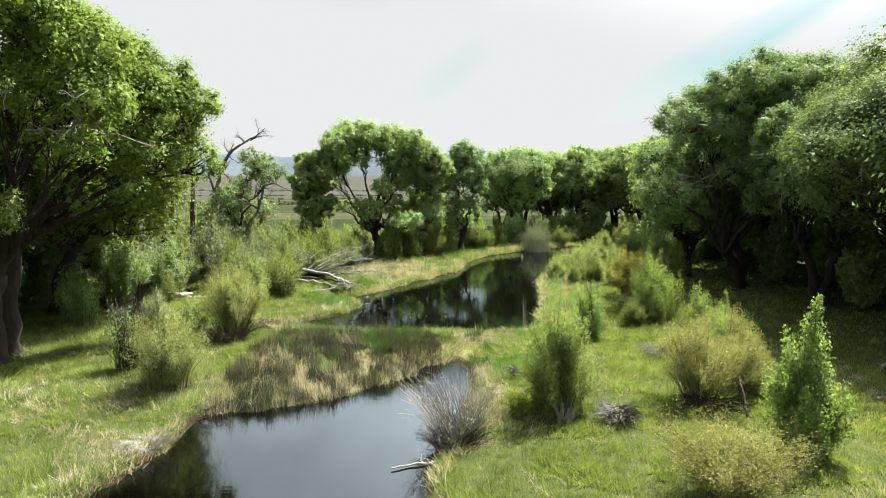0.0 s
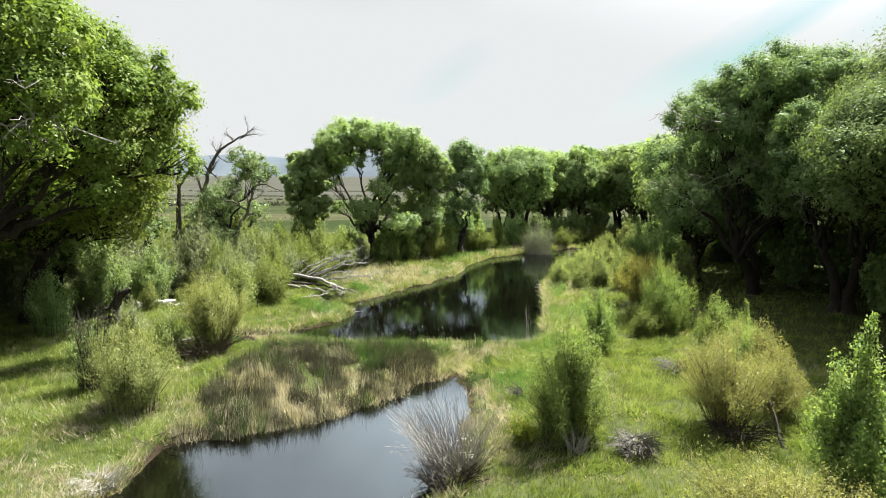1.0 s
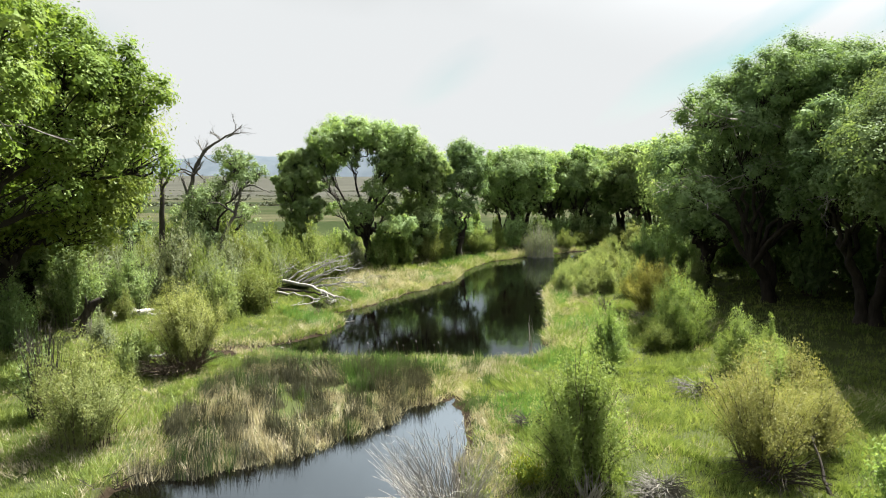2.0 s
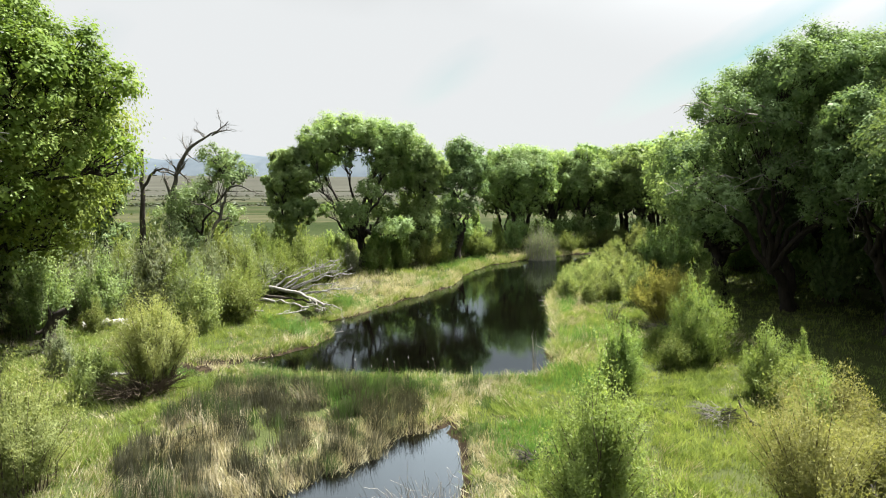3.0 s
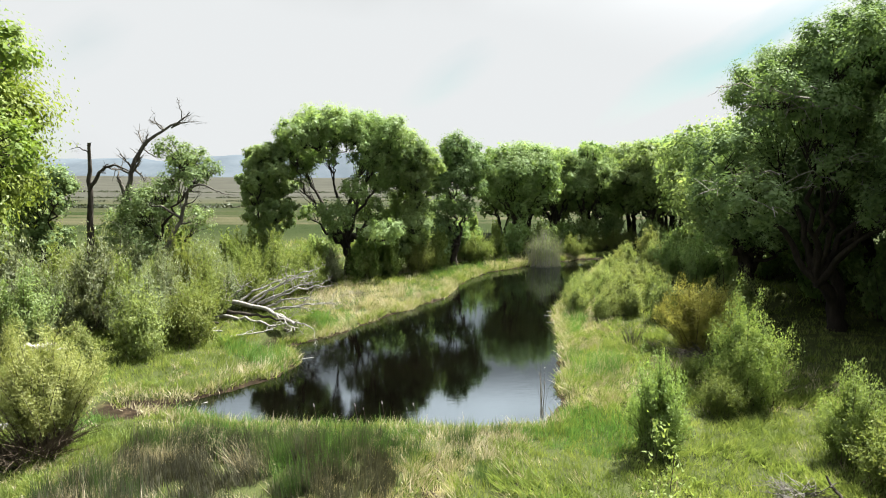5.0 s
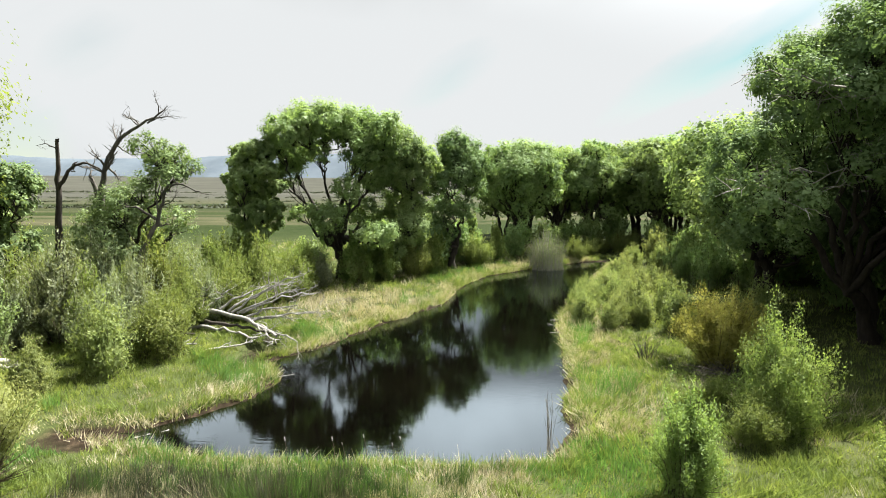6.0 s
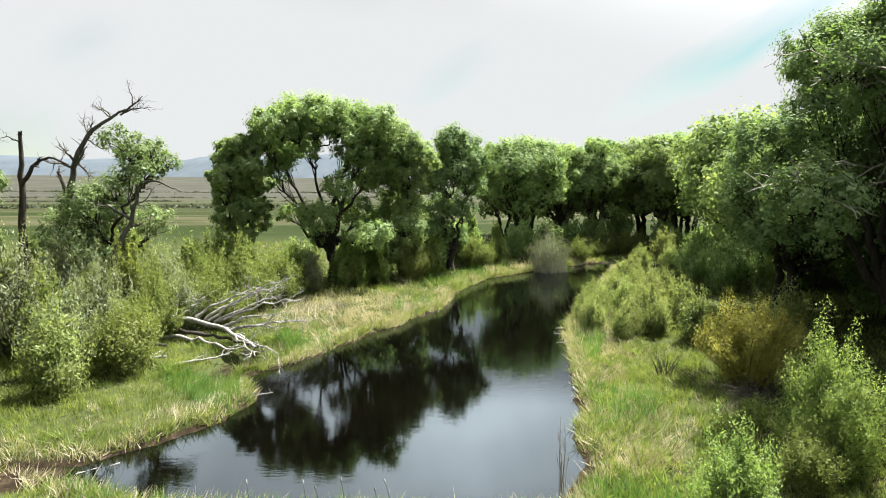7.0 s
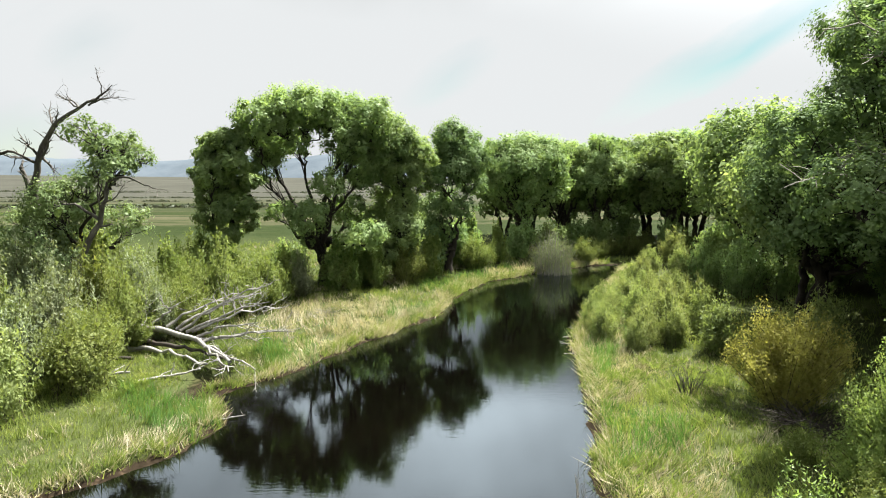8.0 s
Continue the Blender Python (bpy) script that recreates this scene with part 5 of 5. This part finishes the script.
def cattail_stalk(x, y, tall, seed):
    """One old cattail: a thin bowed stem with a burst pale seed head."""
    rng = np.random.default_rng(seed)
    t = thing("cattail_stalk", x, y, max(float(height(x, y)), 0.0), "tall old cattail stalk with a burst pale seed head", "cattail", "old cattails")
    bend = rng.normal(0, 0.10, 2)
    line = bezier((0, 0, -0.05), (0, 0, tall * 0.6), (bend[0], bend[1], tall), 6)
    stem, head = Buf(), Buf()
    tube(stem, line, np.linspace(0.010, 0.006, 6), 5)
    up = unit(line[-1] - line[-2])
    tube(head, [line[-1] + up * k for k in (-0.01, 0.01, 0.05, 0.09, 0.12)], (0.005, 0.016, 0.021, 0.016, 0.005), 7)
    part("stem", stem, TWIG, t)
    part("seed_head", head, GREYWOOD, t, "pale fluffy seed head", smooth=True)


for k, (x, y, tall) in enumerate(((-3.1, 31.3, 0.85), (-1.7, 31.2, 0.9), (-1.5, 31.6, 0.8), (-0.8, 31.3, 0.95), (0.0, 31.2, 0.85), (0.3, 31.4, 0.9), (-2.4, 31.0, 0.7))):
    cattail_stalk(x, y, tall, 140 + k)


# ---------------------------------------------------------------- the far plain


def far_scrub():
    """Lines of sagebrush and willow scrub across the plain."""
    rng = np.random.default_rng(110)
    b = Buf()
    for y0, x0, x1, n, tall in ((285, -260, -10, 230, 1.5), (430, -420, -40, 150, 1.2), (620, -600, -50, 200, 1.6), (1100, -1000, -60, 260, 2.6)):
        x = rng.uniform(x0, x1, n)
        y = y0 + rng.normal(0, y0 * 0.02, n) + 0.05 * x
        s = tall * rng.uniform(0.5, 1.3, n)
        k = np.repeat(np.arange(n), 26)
        at = np.stack([x, y, height(x, y)], -1)[k] + np.abs(rng.normal(0, 0.42, (len(k), 3))) * np.array([2.6, 1, 0.8]) * s[k][:, None] * rng.choice([-1, 1], (len(k), 3)) ** np.array([1, 1, 2])
        leaf_quads(b, at, s[k] * 0.8, s[k] * 0.7, rng, normal=rng.normal(0, 0.6, at.shape) + np.array([0, 0, 0.7]))
    tagged(new("far_scrub", b.mesh("far_scrub", SCRUB)), "lines of grey-green scrub across the far pasture", "scrub", kind="stuff")


far_scrub()

# ---------------------------------------------------------------- grasses


def in_view(x, y):
    return np.abs(x - 0.08 * y) < np.maximum(0.80 * (y + 2) + 2, 15)


def grass(name, label, material, bands, tall, width, seed, lean, choose, tuft=9, flop=0.3, limit=29, ragged=0.3, fan=0.12):
    """Tufts of bowed blades: each band is (from, to, tufts per square metre, blade scale)."""
    rng = np.random.default_rng(seed)
    b = Buf()
    for y0, y1, density, grow in bands:
        x0, x1 = -min(limit, max(0.85 * y1 + 4, 16)), min(limit, max(0.85 * y1 + 6, 17))
        n = int((x1 - x0) * (y1 - y0) * density)
        x, y = rng.uniform(x0, x1, n), rng.uniform(y0, y1, n)
        ok = in_view(x, y)
        x, y = x[ok], y[ok]
        d = shore(x, y)
        ok = choose(x, y, d, rng) & (mud_flat(x, y) < 0.5)
        x, y = x[ok], y[ok]
        th = rng.uniform(0.45, 1.45, len(x)) * (1 + ragged * wave(x, y, 1.7, 5.0) + 0.2 * wave(x, y, 6.0, 8.0) + ragged * 0.7 * wave(x, y, 0.6, 2.0))
        ta = rng.uniform(0, 6.28, len(x))
        x, y, th, ta = (np.repeat(k, tuft) for k in (x, y, th, ta))
        n = len(x)
        x, y = x + rng.normal(0, fan * grow, n), y + rng.normal(0, fan * grow, n)
        h = tall * grow * th * rng.uniform(0.5, 1.1, n)
        root = np.stack([x, y, height(x, y) - 0.02], -1)
        a = rng.uniform(0, 6.28, n)
        sway = lean * h * rng.uniform(0.2, 1.4, n)
        tip = root + np.stack([np.cos(a) * sway + (np.cos(ta) * 0.5 + wave(x, y, 2.4, 1.0)) * h * flop, np.sin(a) * sway + (np.sin(ta) * 0.5 + wave(x, y, 2.9, 7.0)) * h * flop, h * rng.uniform(0.7, 1.0, n)], -1)
        blades(b, root, tip, width * grow * rng.uniform(0.6, 1.3, n), rng, plain=True)
    return tagged(new(name, b.mesh(name, material)), label, "grass", kind="stuff")


def straw_patch(x, y):
    """Where last year's dry grass stands: patches, more of it along the banks."""
    return np.clip(0.42 + 0.8 * wave(x, y, 5.0, 4.0) + 0.5 * wave(x, y, 1.4, 9.0), 0, 1)


def shaded_floor(x):
    return step(x, 16, 20)


def marsh(x, y):
    """The marsh strip between the two pools, with ragged edges."""
    w = 0.9 * wave(x, y, 1.3, 4.0) + 0.5 * wave(x, y, 0.5, 2.0)
    return (x + w > -8.3) & (x + 1.3 * w < 1.6) & (y > 20.5) & (y + 0.6 * w < 30.8)


def reed_bed(x, y, d):
    return marsh(x, y) & (d > np.where(x > -1.2, -0.05, -0.5))


def bank_dry(x, y, d):
    """Dry sedge on the outer edge of both banks."""
    bar = step(-np.hypot((x + 3.0) / 1.6, (y - 54.5) / 1.3), -5.5, -2.5)
    left = step(-x, 6.5, 8.0) * step(-y, -31, -27) * step(y, 15, 19)
    right = step(x, 4, 6) * step(y, 31, 35)
    return np.clip(0.9 - 0.5 * step(-y, -18, -15) - np.abs(d - 0.9 - 0.6 * right - 1.1 * left) / (1.4 + 1.0 * right + 1.8 * left), 0, 1) * np.clip(0.4 + 0.5 * right + 0.22 * left + 1.1 * wave(x, y, 2.4, 6.0), 0, 1.2) + 0.75 * bar


NEAR_FAR = ((-8, 8, 7, 1.5), (8, 20, 54, 0.68), (20, 32, 46, 0.80), (32, 48, 27.0, 0.88), (48, 70, 8.0, 1.35), (70, 100, 2.0, 1.9))
grass("meadow_grass", "tall green meadow grass", GRASS, NEAR_FAR, 0.37, 0.034, 61, 0.42,
      lambda x, y, d, rng: (d > 0.04 + 0.16 * wave(x, y, 1.3, 3.0)) & ~(marsh(x, y) & (rng.uniform(0, 1, len(x)) < 0.97 - 0.5 * step(y, 28.8, 30.0))) & (rng.uniform(0, 1, len(x)) > np.maximum(0.35 * straw_patch(x, y), 0.95 * bank_dry(x, y, d))) & (rng.uniform(0, 1, len(x)) > 0.75 * shaded_floor(x)), flop=0.2)
grass("dry_grass", "bleached straw-coloured dry grass", STRAW, NEAR_FAR, 0.40, 0.032, 62, 0.55,
      lambda x, y, d, rng: (d > 0.08 + 0.2 * wave(x, y, 1.3, 3.0)) & (x < 17) & (rng.uniform(0, 1, len(x)) < np.maximum(0.20 * straw_patch(x, y) ** 2, 1.0 * bank_dry(x, y, d))), flop=0.45, tuft=14)
grass("cattails", "dead brown cattails and reeds in the marsh strip", REED, ((20, 32, 40, 1.0),), 0.72, 0.022, 63, 0.14, lambda x, y, d, rng: reed_bed(x, y, d) & (x < 0.6 * wave(x, y, 0.9, 3.0)) & (wave(x, y, 0.55, 6.0) + 0.5 * wave(x, y, 2.2, 1.0) > -0.15), tuft=22, flop=0.14, limit=10, ragged=0.4, fan=0.11)
grass("green_reeds", "dark green reeds in the marsh strip", SEDGE_DARK, ((20, 32, 26, 1.0),), 0.74, 0.020, 68, 0.12,
      lambda x, y, d, rng: reed_bed(x, y, d) & (wave(x, y, 1.9, 8.1) + 0.5 * wave(x, y, 0.7, 1.1) > 0.45 - 0.9 * step(y, 28.0, 29.5) - 0.3 * step(x, -1.5, 0.5)), tuft=20, flop=0.10, limit=10, ragged=0.5, fan=0.12)
grass("dry_reeds", "pale dry reed clumps in the marsh strip", STRAW, ((20, 32, 24, 1.0),), 0.46, 0.028, 65, 0.45,
      lambda x, y, d, rng: reed_bed(x, y, d) & ((x < 1.1) | (y > 27)) & ((wave(x, y, 1.3, 3.3) + 0.5 * step(-x, 4.5, 6.5) > 0.42) | ((d < 0.30) & (rng.uniform(0, 1, len(x)) < 0.75))), tuft=30, flop=0.5, limit=10, fan=0.17, ragged=0.5)
grass("sedge", "bright green sedge along the water", SEDGE, ((20, 32, 36, 0.8), (32, 48, 20, 0.95), (48, 80, 5, 1.3)), 0.60, 0.036, 64, 0.35,
      lambda x, y, d, rng: (d > 0.15 + 0.2 * wave(x, y, 1.3, 3.0)) & (d < 3.2) & (wave(x, y, 3.0, 2.2) > 0.05) & (x < 20) & ~(marsh(x, y) & (y < 28)))

grass("weed_clumps", "leafy green weeds in clumps through the meadow", WEED, ((8, 20, 40, 0.62), (20, 32, 28, 0.75), (32, 48, 12, 0.9)), 0.46, 0.062, 69, 0.8,
      lambda x, y, d, rng: (d > 0.5) & (wave(x, y, 1.1, 3.7) + 0.6 * wave(x, y, 4.0, 1.9) > 0.18) & (x < 17) & ~marsh(x, y), tuft=12, flop=0.5, limit=20)


def fringe(name, label, material, count, seed, tall, width, share):
    """Grass that hangs over the banks' edges towards the water."""
    rng = np.random.default_rng(seed)
    b = Buf()
    x, y = rng.uniform(-14, 22, count * 14), rng.uniform(9, 86, count * 14)
    ok = in_view(x, y)
    x, y = x[ok], y[ok]
    d = shore(x, y)
    ok = (d > 0.03 + 0.14 * wave(x, y, 1.3, 3.0)) & (d < 0.55) & (rng.uniform(0, 1, len(x)) < share + 0.5 * wave(x, y, 2.6, seed)) & ~(marsh(x, y) & (y < 27))
    x, y = np.repeat(x[ok], 6) + rng.normal(0, 0.10, 6 * ok.sum()), np.repeat(y[ok], 6) + rng.normal(0, 0.10, 6 * ok.sum())
    gx, gy = shore(x + 0.15, y) - shore(x - 0.15, y), shore(x, y + 0.15) - shore(x, y - 0.15)
    g = np.hypot(gx, gy) + 1e-6
    n, h = len(x), tall * rng.uniform(0.6, 1.3, len(x)) * (1 + 0.010 * y)
    out = rng.uniform(-0.3, 0.6, n) * h
    root = np.stack([x, y, np.maximum(height(x, y), 0.0) - 0.02], -1)
    tip = root + np.stack([-gx / g * out + rng.normal(0, 0.34, n) * h, -gy / g * out + rng.normal(0, 0.34, n) * h, h * rng.uniform(0.45, 0.95, n)], -1)
    blades(b, root, tip, width * (1 + 0.012 * y) * rng.uniform(0.6, 1.3, n), rng, plain=True)
    return tagged(new(name, b.mesh(name, material)), label, "grass", kind="stuff")


fringe("bank_grass", "green grass hanging over the banks", GRASS, 20000, 66, 0.34, 0.030, 0.40)
fringe("bank_straw", "dry straw hanging over the banks", STRAW, 20000, 67, 0.34, 0.026, 0.25)
